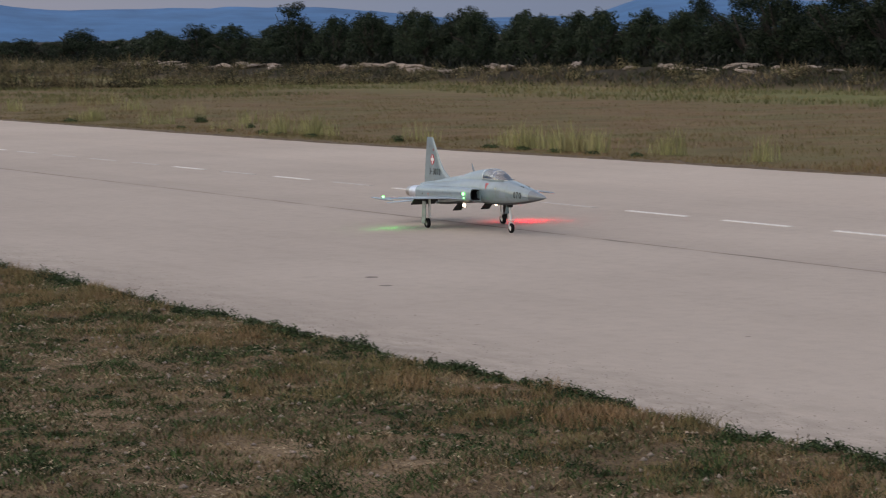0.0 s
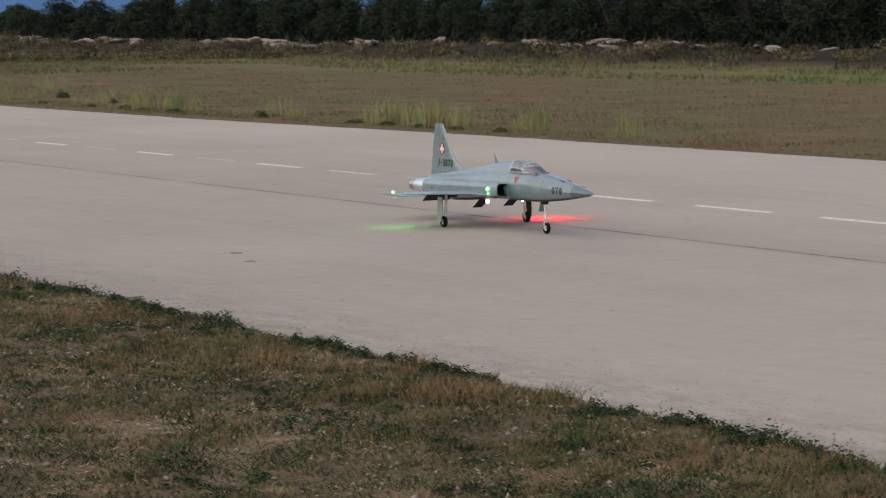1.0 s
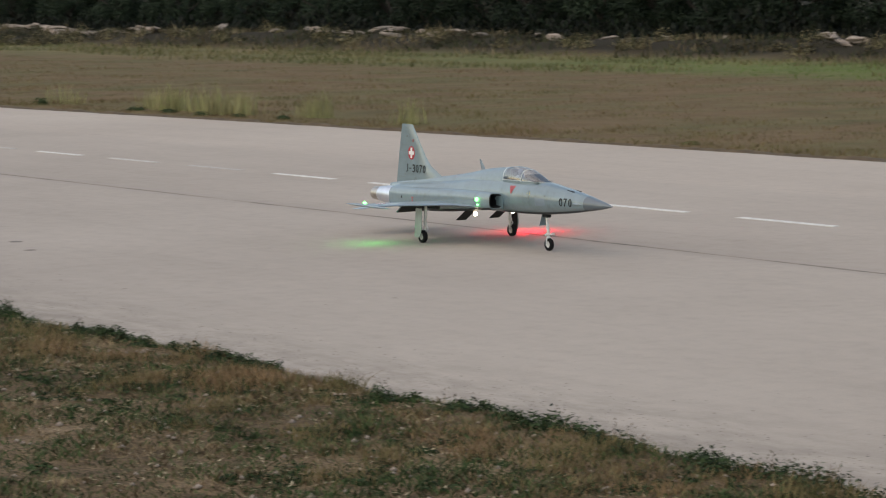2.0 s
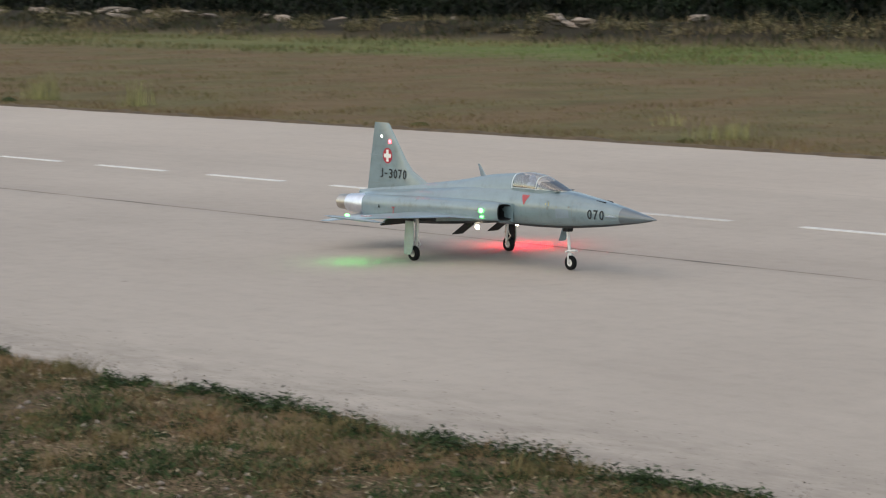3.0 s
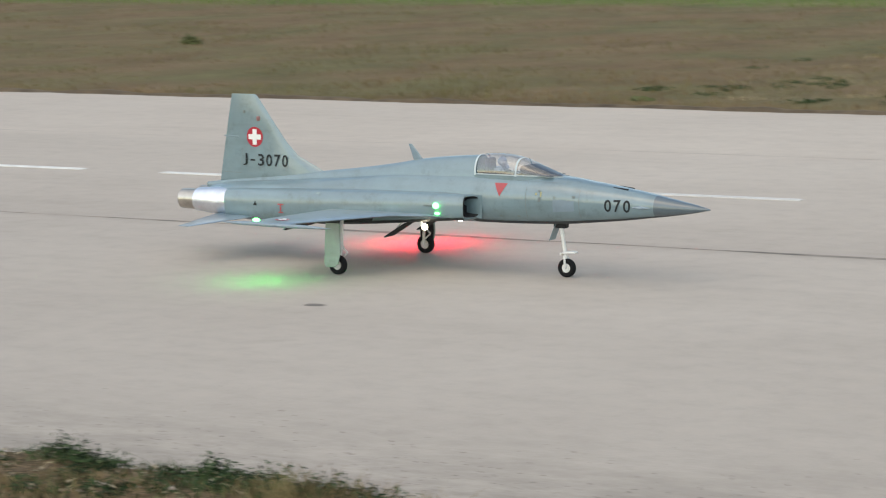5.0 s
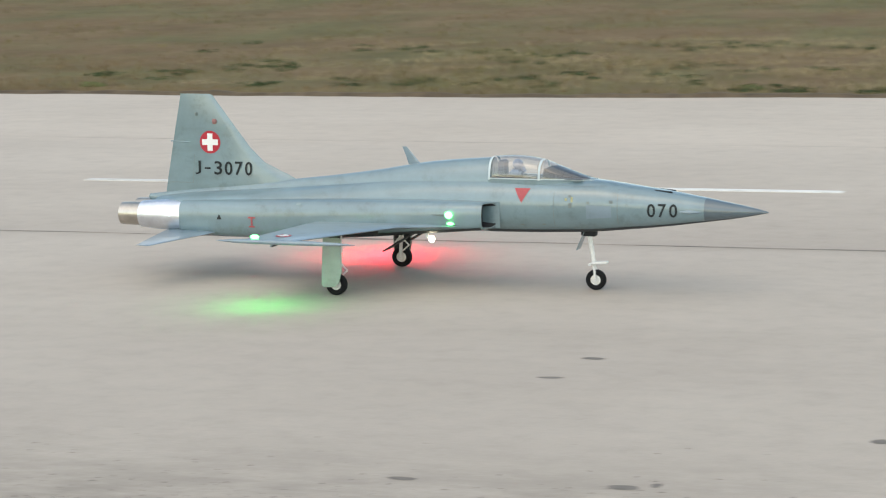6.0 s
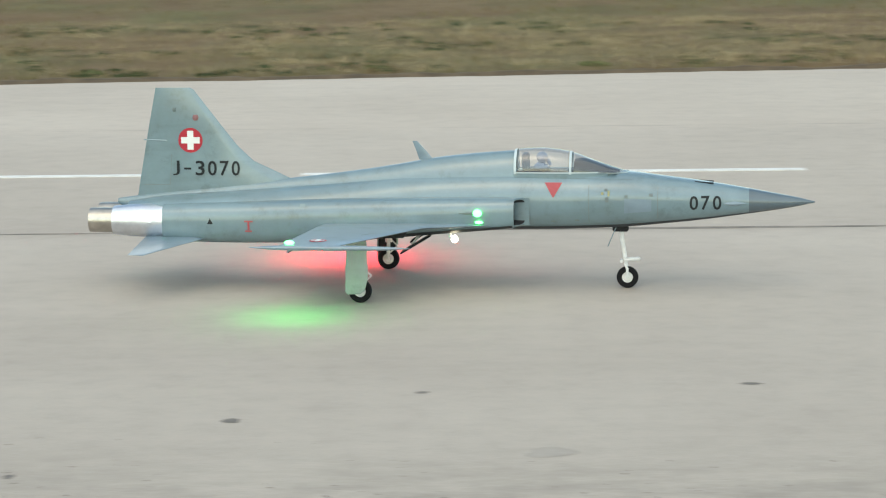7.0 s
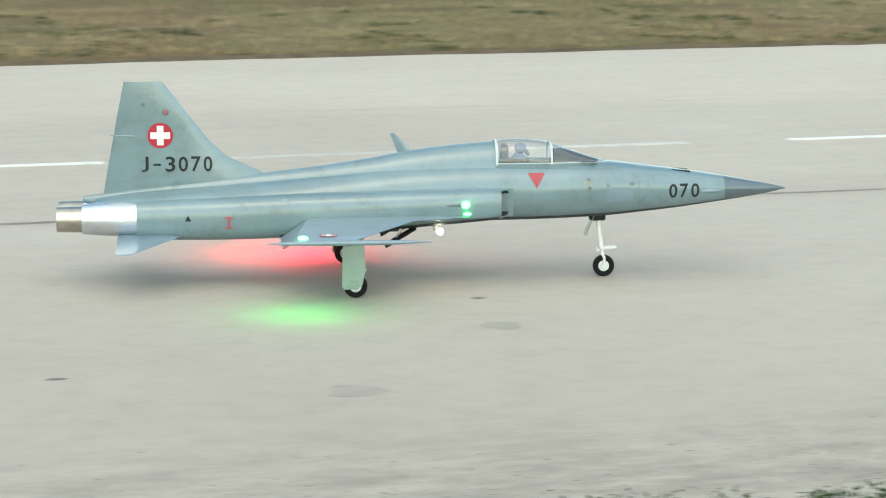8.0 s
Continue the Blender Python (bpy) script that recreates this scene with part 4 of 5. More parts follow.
def body_y(x, z):
    """Half-width of the fuselage at a station and height."""
    t, b, w, c = body(x)
    hz = max(1e-3, t - c if z > c else c - b)
    return w * max(0.0, 1 - min(1.0, abs(z - c) / hz) ** 2.3) ** (1 / 2.3)


def ellipse_ring(x, yc, hw, zt, zb, n=28, e=2.6):
    ring, c, h = [], (zt + zb) / 2, (zt - zb) / 2
    for i in range(n):
        a = 2 * math.pi * i / n
        cy, cz = math.cos(a), math.sin(a)
        ring.append((x, yc + hw * math.copysign(abs(cy) ** (2 / e), cy), c + h * math.copysign(abs(cz) ** (2 / e), cz)))
    return ring


def fuselage():
    bm = bmesh.new()
    loft(bm, [body_ring(x) for x in np.linspace(-10.25, 2.45, 74)])
    part("fuselage", bm, M_PAINT, jet, "weathered grey-green painted fuselage", K, 50)
    bm = bmesh.new()
    loft(bm, [body_ring(x, 40, 0.003) for x in np.linspace(2.43, 3.74, 22)])
    part("radome", bm, M_RADOME, jet, "darker grey pointed nose cone", K, 50)
    # dorsal spine behind the canopy
    bm = bmesh.new()
    xs = [-10.5, -9.9, -8.5, -7.0, -5.88, -4.71, -3.9, -3.0, -2.26]
    tops = [1.78, 1.86, 2.03, 2.20, 2.33, 2.50, 2.645, 2.745, 2.80]
    wid = [0.05, 0.10, 0.15, 0.20, 0.26, 0.33, 0.38, 0.41, 0.41]
    bot = [1.72, 1.65, 1.70, 1.80, 1.9, 2.0, 2.05, 2.08, 2.08]
    loft(bm, [ellipse_ring(x, 0, curve_at(xs, wid, x), curve_at(xs, tops, x), 2 * curve_at(xs, bot, x) - curve_at(xs, tops, x) , 28, 2.2) for x in np.linspace(-10.5, -2.26, 36)])
    part("spine", bm, M_PAINT, jet, "", K, 50)
    # intake nacelles
    nx = NX
    nyc, nhw, nzt, nzb = NYC, NHW, NZT, NZB
    for s in (1, -1):
        bm = bmesh.new()
        def ring(x, g=0.0, xx=None):
            return ellipse_ring(x if xx is None else xx, s * curve_at(nx, nyc, x), curve_at(nx, nhw, x) - g, curve_at(nx, nzt, x) - g, curve_at(nx, nzb, x) + g, 32, 3.0)
        outer = [ring(x) for x in np.linspace(-9.42, -2.02, 40)]
        # the mouth is raked: its upper lip lies further aft than the inboard one
        def rake(r, back):
            return [(p[0] - back * (0.30 * (s * p[1] - 0.6) / 0.4), p[1], p[2]) for p in r]
        outer[-1] = rake(outer[-1], 1.0)
        lip = [rake(ring(-2.0, 0.012), 1.0), rake(ring(-2.0, 0.03), 1.0)]
        loft(bm, outer + lip, True, False)
        part("intake_nacelle", bm, M_PAINT, jet, "", K, 50)
        bm = bmesh.new()
        duct = [rake(ring(-2.0, 0.030), 1.0)] + [ring(-2.0, 0.035 + 0.02 * q, -2.2 - 0.35 * q) for q in range(5)]
        loft(bm, duct, False, True)
        part("intake_duct", bm, M_DARK, jet, "dark air intake mouth", K, 50)
        # metallic engine shroud and nozzle
        bm = bmesh.new()
        lathe(bm, [(-9.36, 0.352), (-9.8, 0.348), (-10.2, 0.325), (-10.5, 0.295), (-10.5, 0.25), (-9.6, 0.25)], (0, s * 0.39, 1.375), "x", 30)
        part("engine_shroud", bm, M_STEEL, jet, "bare burnished metal engine shroud", K, 40)
        bm = bmesh.new()
        lathe(bm, [(-10.2, 0.262), (-10.78, 0.258), (-11.0, 0.25), (-11.0, 0.225), (-10.4, 0.21), (-10.3, 0.02)], (0, s * 0.39, 1.375), "x", 30)
        part("exhaust_nozzle", bm, M_BURNT, jet, "heat-stained exhaust nozzle", K, 40)
        bm = bmesh.new()
        tube(bm, (-10.45, s * 0.62, 1.37), (-9.65, s * 0.70, 1.37), 0.012, 0.05, 8)
        part("shroud_fairing", bm, M_STEEL, jet, "", K)


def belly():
    """Dark keel strip under the nose and each nacelle, just proud of the skin."""
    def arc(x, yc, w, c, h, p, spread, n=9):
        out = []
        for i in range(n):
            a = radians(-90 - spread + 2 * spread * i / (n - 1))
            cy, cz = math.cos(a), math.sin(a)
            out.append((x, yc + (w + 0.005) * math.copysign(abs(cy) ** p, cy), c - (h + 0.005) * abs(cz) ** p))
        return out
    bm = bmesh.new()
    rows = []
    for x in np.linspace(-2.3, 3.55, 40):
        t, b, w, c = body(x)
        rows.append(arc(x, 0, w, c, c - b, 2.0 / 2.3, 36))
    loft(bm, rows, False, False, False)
    part("belly_strip", bm, M_BELLY, jet, "dark strip under the nose", K, 60)
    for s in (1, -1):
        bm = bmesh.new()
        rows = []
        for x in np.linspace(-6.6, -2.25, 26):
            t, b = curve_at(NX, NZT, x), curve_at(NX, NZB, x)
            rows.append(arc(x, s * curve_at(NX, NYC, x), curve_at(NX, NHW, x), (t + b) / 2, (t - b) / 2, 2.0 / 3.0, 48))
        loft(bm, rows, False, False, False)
        part("belly_strip", bm, M_BELLY, jet, "dark strip under the nacelle", K, 60)


def airfoil(le, te, y, z, thick, twist=0.0, n=9, vertical=False):
    """Closed section between a leading and a trailing edge; thickness as a share of the chord."""
    c = le - te
    pts = []
    for k in range(n):
        u = 0.5 - 0.5 * math.cos(math.pi * k / (n - 1))
        pts.append((u, thick * 2.2 * (u ** 0.5) * (1 - u) * (1 - 0.25 * u) + 0.002))
    ring = [(le - c * u, h * c) for u, h in pts] + [(le - c * u, -h * c) for u, h in pts[::-1][:-1]]
    out = []
    for x, h in ring:
        out.append((x, y + h, z) if vertical else (x, y, z + h))
    return out


def wings():
    for s, lamp, down, nm in ((-1, M_GREEN_LAMP, M_GREEN_DOWN, "green"), (1, M_RED_LAMP, M_RED_DOWN, "red")):
        bm = bmesh.new()
        st = ((0.35, -2.35, -6.05, 1.395, 0.012), (0.98, -2.55, -6.05, 1.40, 0.014), (1.18, -3.35, -6.08, 1.405, 0.020), (1.43, -3.98, -6.12, 1.41, 0.028), (2.6, -4.62, -6.27, 1.42, 0.030), (4.02, -5.40, -6.45, 1.43, 0.030))
        loft(bm, [airfoil(le, te, s * y, z, th) for y, le, te, z, th in st])
        wing = part("wing", bm, M_PAINT_TOP, jet, "thin swept grey wing with a clipped tip", K, 40)
        bm = bmesh.new()
        rail = [ellipse_ring(x, s * 4.09, w, 1.435 + h, 1.435 - h, 10, 2) for x, w, h in ((-6.95, .005, .005), (-6.6, .05, .035), (-6.2, .065, .05), (-4.9, .065, .05), (-4.3, .05, .035), (-3.85, .006, .006))]
        loft(bm, rail)
        part("tip_rail", bm, M_PAINT_TOP, wing, "", K, 50)
        bm = bmesh.new()
        box(bm, -6.70, -6.06, min(s * 0.95, s * 2.2), max(s * 0.95, s * 2.2), 1.37, 1.40, 0.008)
        bmesh.ops.rotate(bm, cent=(-6.06, 0, 1.385), matrix=Matrix.Rotation(radians(-34), 3, 'Y'), verts=bm.verts)
        flap = part("flap", bm, M_PAINT_TOP, wing, "lowered landing flap", K)
        # thin dark sheet that paints the shade under the flap
        bm = bmesh.new()
        box(bm, -6.68, -6.06, min(s * 0.97, s * 2.18), max(s * 0.97, s * 2.18), 1.352, 1.366)
        bmesh.ops.rotate(bm, cent=(-6.06, 0, 1.385), matrix=Matrix.Rotation(radians(-34), 3, 'Y'), verts=bm.verts)
        part("flap_shade", bm, M_DARK, jet, "thin dark sheet for the shade under the lowered flap", K)
        bm = bmesh.new()
        ball(bm, (-6.24, s * 3.72, 1.475), 0.065, (1.5, 1, 0.7))
        part("tip_lamp", bm, lamp, wing, "lit %s wing lamp" % nm, K)
        bm = bmesh.new()
        lathe(bm, [(-0.012, 0.02), (-0.012, 0.075), (0.006, 0.075), (0.006, 0.02)], (0, 0, 0), "x", 16)
        bmesh.ops.rotate(bm, cent=(0, 0, 0), matrix=Matrix.Rotation(radians(90), 3, 'Y'), verts=bm.verts)
        bmesh.ops.translate(bm, vec=(-6.24, s * 3.52, 1.375), verts=bm.verts)
        part("under_lamp", bm, down, wing, "strong %s lamp under the wing" % nm, K)
        # unseen cup, added to narrow the beam and keep it off the door
        bm = bmesh.new()
        prof = ((1.40, 0.085), (1.325, 0.085), (1.325, 0.095), (1.40, 0.095))
        loft(bm, [[(-6.24 + r * math.cos(q), s * 3.52 + r * math.sin(q), z) for q in [2 * math.pi * i / 20 for i in range(20)]] for z, r in prof], False, False)
        part("added_lamp_cup", bm, M_DARK, wing, "", K)
        bm = bmesh.new()
        box(bm, -5.02, -4.88, s * 2.6 - 0.012, s * 2.6 + 0.012, 1.452, 1.462)
        part("panel_mark", bm, M_PANEL, wing, "", K)
        # wing insignia, flat on the upper skin
        bm = bmesh.new()
        ringv = [bm.verts.new((-5.75 + 0.17 * math.cos(a), s * 3.35 + 0.17 * math.sin(a), 1.460)) for a in [2 * math.pi * i / 24 for i in range(24)]]
        bm.faces.new(ringv)
        part("roundel", bm, M_RED, wing, "round red insignia on the wing", K)
        bm = bmesh.new()
        w, l = 0.045, 0.13
        bm.faces.new([bm.verts.new((-5.75 + a, s * 3.35 + b, 1.466)) for a, b in ((-w, -l), (w, -l), (w, -w), (l, -w), (l, w), (w, w), (w, l), (-w, l), (-w, w), (-l, w), (-l, -w), (-w, -w))])
        part("wing_cross", bm, M_WHITE, wing, "white cross on the wing insignia", K)
        # tailplane with slight droop
        bm = bmesh.new()
        loft(bm, [airfoil(le, te, s * y, z, th) for y, le, te, z, th in ((0.55, -8.42, -9.80, 1.075, 0.035), (1.3, -8.92, -9.80, 1.015, 0.032), (2.18, -9.46, -9.80, 0.945, 0.03))])
        part("tailplane", bm, M_PAINT_TOP, jet, "drooped all-moving tailplane", K, 40)
        # lamp on the intake side
        bm = bmesh.new()
        ball(bm, (-2.93, s * 1.075, 1.665), 0.082, (1.1, 0.7, 0.95))
        part("side_lamp", bm, lamp, jet, "lit %s side lamp" % nm, K)
        # glowing spot that stands for the side lamp's reflection on the wing root
        bm = bmesh.new()
        ball(bm, (-2.90, s * 1.065, 1.478), 0.055, (1.5, 0.5, 0.6))
        part("lamp_reflection", bm, lamp, jet, "small lit %s lamp below the side lamp" % nm, K)
        bm = bmesh.new()
        tube(bm, (-3.30, s * 1.05, 1.655), (-2.95, s * 1.06, 1.66), 0.008, 0.03, 8)
        part("lamp_fairing", bm, M_PANEL, jet, "", K)


def fin():
    bm = bmesh.new()
    st = ((1.75, -6.2, -10.10, 0.030), (2.20, -6.88, -10.02, 0.030), (2.30, -7.08, -10.00, 0.029), (2.41, -7.32, -9.98, 0.029), (2.56, -7.64, -9.95, 0.028), (2.88, -7.98, -9.89, 0.027), (3.34, -8.34, -9.80, 0.026), (4.02, -8.86, -9.66, 0.026), (4.06, -8.93, -9.66, 0.018))
    loft(bm, [airfoil(le, te, 0.0, z, th, vertical=True) for z, le, te, th in st])
    f = part("fin", bm, M_PAINT, jet, "tall grey-green tail fin with markings", K, 40)
    def at(x, z):
        le, te = np.interp(z, [s[0] for s in st], [s[1] for s in st]), np.interp(z, [s[0] for s in st], [s[2] for s in st])
        c = le - te
        u = min(0.98, max(0.02, (le - x) / c))
        return c * (0.027 * 2.2 * (u ** 0.5) * (1 - u) * (1 - 0.25 * u) + 0.002) + 0.006
    def decal(name, pts, mat, lift=0.0, label="", both=True):
        for s in ((-1, 1) if both else (-1,)):
            bm = bmesh.new()
            bm.faces.new([bm.verts.new((x, s * (at(x, z) + lift), z)) for x, z in pts])
            part(name, bm, mat, f, label, K)
    circ = lambda cx, cz, r, n=28: [(cx + r * math.cos(2 * math.pi * i / n), cz + r * math.sin(2 * math.pi * i / n)) for i in range(n)]
    decal("red_disc", circ(-8.945, 2.985, 0.255), M_RED, 0, "round red insignia disc")
    w, l = 0.065, 0.195
    cx, cz = -8.945, 2.985
    decal("white_cross", [(cx + a, cz + b) for a, b in ((-w, -l), (w, -l), (w, -w), (l, -w), (l, w), (w, w), (w, l), (-w, l), (-w, w), (-l, w), (-l, -w), (-w, -w))], M_WHITE, 0.005, "white cross on the disc")
    decal("rudder_gap", [(-9.396, 2.06), (-9.388, 2.06), (-9.34, 2.7), (-9.348, 2.7)], M_PANEL)
    decal("rudder_gap", [(-9.95, 2.06), (-9.40, 2.06), (-9.40, 2.069), (-9.95, 2.069)], M_PANEL)
    bm = bmesh.new()
    tube(bm, (-9.93, 0, 2.99), (-9.45, 0, 2.97), 0.012, 0.03, 8)
    part("rudder_actuator", bm, M_PAINT, f, "", K)
    lettering("J-3070", ((.03, .128), (.193, .295), (.36, .493), (.538, .667), (.712, .841), (.881, 1)), -9.37, 2.26, 0.305, lambda x, z: at(x, z), f, 1.45, "black tail number")
    return f


def glyph_mesh(c, x0, x1, z0, z1):
    """One bold character of the built-in font, fitted to a box; returns its vertices and faces."""
    cu = bpy.data.curves.new("letter", 'FONT')
    cu.body = c
    cu.resolution_u = 3
    cu.offset = 0.0 if c in "J-" else 0.013
    tmp = bpy.data.objects.new("letter", cu)
    scene.collection.objects.link(tmp)
    me = bpy.data.meshes.new_from_object(tmp)
    bpy.data.objects.remove(tmp)
    bm = bmesh.new()
    bm.from_mesh(me)
    bmesh.ops.triangulate(bm, faces=bm.faces)
    bmesh.ops.subdivide_edges(bm, edges=bm.edges, cuts=3, use_grid_fill=True)
    bm.to_mesh(me)
    bm.free()
    co = np.array([v.co[:2] for v in me.vertices])
    lo, hi = co.min(0), co.max(0)
    co = (co - lo) / (hi - lo) * (x1 - x0, z1 - z0) + (x0, z0)
    return co, [tuple(p.vertices) for p in me.polygons]


def lettering(s, boxes, x0, z0, height, surf, parent, width, label):
    """Letters read from either side, laid on a surface whose half-width is surf(x, z); boxes give each one's share of the width."""
    for side in (-1, 1):
        verts, faces = [], []
        for c, (a, b) in zip(s, boxes):
            lo, hi = (0.40, 0.53) if c == "-" else (0.0, 1.0)
            co, fs = glyph_mesh(c, a * width, b * width, lo * height, hi * height)
            n = len(verts)
            for u, w in co:
                x = x0 + u if side < 0 else x0 + width - u
                z = z0 + w
                verts.append((x * K, side * (surf(x, z) + 0.012) * K, z * K))
            faces += [tuple(i + n for i in f) for f in fs]
        me = bpy.data.meshes.new("lettering")
        me.from_pydata(verts, [], faces)
        me.materials.append(M_BLACK)
        ob = new("lettering", me)
        ob.parent = parent
        ob["label"] = label


def canopy():
    xs = [-2.26, -2.06, -1.72, -1.14, -0.58, -0.25, 0.0]
    tp = [2.815, 2.84, 2.85, 2.775, 2.575, 2.46, 2.39]
    wd = [0.40, 0.405, 0.41, 0.40, 0.33, 0.24, 0.13]
    def arch(x, grow=0.0, lo=2.22, n=22, a0=0.0):
        t, w = curve_at(xs, tp, x) + grow, curve_at(xs, wd, x) + grow
        ring = [(x, w, lo)]
        for i in range(n + 1):
            a = math.pi * i / n
            ring.append((x, w * math.copysign(abs(math.cos(a)) ** 0.75, math.cos(a)), 2.36 + (t - 2.36) * math.sin(a) ** 0.85))
        ring.append((x, -w, lo))
        return ring
    for name, a, b, lab in (("windscreen", -1.08, -0.02, "curved clear windscreen"), ("canopy_glass", -2.18, -1.17, "clear canopy glass")):
        bm = bmesh.new()
        loft(bm, [arch(x, 0, 2.38) for x in np.linspace(a, b, 12)], False, False, False)
        ob = part(name, bm, M_GLASS, jet, lab, K, 60)
        ob.visible_shadow = False
    for a, b in ((-2.262, -2.212), (-1.152, -1.102)):
        bm = bmesh.new()
        loft(bm, [arch(a, 0.006, 2.375), arch(b, 0.006, 2.375)], False, False, False)
        part("canopy_arch", bm, M_FRAME, jet, "pale canopy arch", K, 60)
    # sills
    for s in (1, -1):
        bm = bmesh.new()
        rows = []
        for x in np.linspace(-2.26, 0.02, 20):
            w = curve_at(xs, wd, x)
            rows.append([(x, s * (w + 0.012), 2.405 if x < -0.35 else 2.385), (x, s * (w + 0.010), 2.380 if x < -0.35 else 2.36)])
        loft(bm, rows, False, False, False)
        part("canopy_sill", bm, M_FRAME, jet, "", K, 60)
        bm = bmesh.new()
        loft(bm, [[(x, s * (curve_at(xs, wd, x) + 0.004), 2.385), (x, s * (curve_at(xs, wd, x) + 0.012), 2.12)] for x in np.linspace(-2.26, 0.02, 20)], False, False, False)
        part("canopy_skirt", bm, M_PAINT, jet, "", K, 60)
    # cockpit floor, seat, coaming and the small dummy
    bm = bmesh.new()
    box(bm, -2.2, -0.2, -0.34, 0.34, 2.395, 2.405)
    part("cockpit_deck", bm, M_COCKPIT, jet, "", K)
    bm = bmesh.new()
    box(bm, -2.12, -1.98, -0.17, 0.17, 2.40, 2.74, 0.03)
    box(bm, -2.0, -1.55, -0.16, 0.16, 2.40, 2.45, 0.02)
    part("ejection_seat", bm, M_COCKPIT, jet, "dark ejection seat", K)
    bm = bmesh.new()
    lo = [[(x, w, 2.40), (x, w * 0.8, h), (x, -w * 0.8, h), (x, -w, 2.40)] for x, w, h in ((-1.06, 0.33, 2.60), (-0.9, 0.32, 2.62), (-0.6, 0.27, 2.545), (-0.15, 0.15, 2.42))]
    loft(bm, lo)
    part("instrument_coaming", bm, M_DARK, jet, "black instrument coaming", K)
    bm = bmesh.new()
    ball(bm, (-1.72, 0, 2.66), 0.115, (1.05, 0.95, 1.0), 14)
    box(bm, -1.88, -1.62, -0.17, 0.17, 2.40, 2.55, 0.05)
    tube(bm, (-1.62, 0, 2.62), (-1.55, 0, 2.50), 0.045, 0.03, 8)
    part("dummy", bm, M_FIGURE, jet, "plain grey cockpit dummy with a round helmet", K)


def fittings():
    bm = bmesh.new()
    prof = [(2.60, -3.93, -4.22), (2.78, -4.08, -4.28), (2.98, -4.26, -4.36)]
    loft(bm, [airfoil(le, te, 0.0, z, 0.05, vertical=True) for z, le, te in prof])
    part("blade_aerial", bm, M_PAINT_TOP, jet, "swept blade aerial on the spine", K)
    for s in (1, -1):
        # small blades on the nose and the side strake
        bm = bmesh.new()
        tube(bm, (1.35, s * 0.16, 2.19), (1.72, s * 0.14, 2.15), 0.02, 0.03, 6)
        part("nose_vane", bm, M_BLACK, jet, "", K)
        bm = bmesh.new()
        tube(bm, (1.93, s * (body_y(1.93, 1.78) - 0.01), 1.78), (2.12, s * (body_y(2.12, 1.78) - 0.01), 1.78), 0.015, 0.05, 10)
        tube(bm, (2.12, s * (body_y(2.12, 1.78) - 0.01), 1.78), (2.36, s * (body_y(2.36, 1.78)), 1.78), 0.05, 0.012, 10)
        part("nose_blister", bm, M_PAINT_TOP, jet, "", K)
        # splitter plate before the intake
        bm = bmesh.new()
        box(bm, -2.35, -1.93, s * 0.615 - 0.012, s * 0.615 + 0.012, 1.36, 1.92, 0.004)
        part("splitter_plate", bm, M_PAINT, jet, "", K)
        # rescue triangle and small stencils
        for nm, pts, mat, lab in (("warning_triangle", [(-1.63, 2.21), (-1.28, 2.21), (-1.455, 1.91)], M_RED_FADED, "faded red warning triangle"),
                                  ("stencil", [(-0.42, 1.83), (-0.35, 1.83), (-0.35, 1.93), (-0.42, 1.93)], M_PANEL, ""),
                                  ("stencil", [(-0.43, 2.05), (-0.37, 2.05), (-0.37, 2.10), (-0.43, 2.10)], M_PANEL, ""),
                                  ("stencil", [(-0.50, 1.98), (-0.45, 1.98), (-0.45, 2.03), (-0.50, 2.03)], M_YELLOW, "small yellow stencil"),
                                  ("stencil", [(-0.37, 1.95), (-0.33, 1.95), (-0.33, 2.06), (-0.37, 2.06)], M_YELLOW, "small yellow stencil"),
                                  ("stencil", [(-0.03, 1.92), (0.03, 1.92), (0.03, 1.97), (-0.03, 1.97)], M_PANEL, ""),
                                  ("stencil", [(0.45, 1.94), (0.53, 1.94), (0.53, 2.00), (0.45, 2.00)], M_PANEL, ""),
                                  ("stencil", [(-1.50, 1.42), (-1.42, 1.42), (-1.42, 1.445), (-1.50, 1.445)], M_PANEL, ""),
                                  ("stencil", [(-1.02, 1.44), (-0.94, 1.44), (-0.94, 1.47), (-1.02, 1.47)], M_PANEL, ""),
                                  ("touched_up_panel", [(-0.04, 1.60), (0.50, 1.64), (0.56, 1.88), (0.02, 1.90)], M_PAINT_TOP, "touched-up panel in a bluer grey"),
                                  ("panel_seam", [(0.62, 1.40), (0.632, 1.40), (0.632, 2.22), (0.62, 2.22)], M_PANEL, ""),
                                  ("panel_seam", [(-0.75, 1.30), (-0.74, 1.30), (-0.74, 2.26), (-0.75, 2.26)], M_PANEL, ""),
                                  ("panel_seam", [(-2.2, 2.30), (0.1, 2.265), (0.1, 2.269), (-2.2, 2.304)], M_PANEL, ""),
                                  ("panel_seam", [(-1.9, 1.335), (0.3, 1.42), (0.3, 1.424), (-1.9, 1.339)], M_PANEL, ""),
                                  ):
            bm = bmesh.new()
            if len(pts) == 3:
                (xa, za), (xb, _), (xc, zc) = pts
                rows = []
                for q in np.linspace(0, 0.97, 7):
                    z = za + (zc - za) * q
                    l, r = xa + (xc - xa) * q, xb + (xc - xb) * q
                    rows.append([(x, s * (body_y(x, z) + 0.007), z) for x in np.linspace(l, r, 4)])
            else:
                (xa, za), (xb, zb), (xc, zc), (xd, zd) = pts
                m = 14 if abs(xb - xa) > 0.2 else 2
                nz = 8 if abs(zd - za) > 0.2 else 2
                rows = []
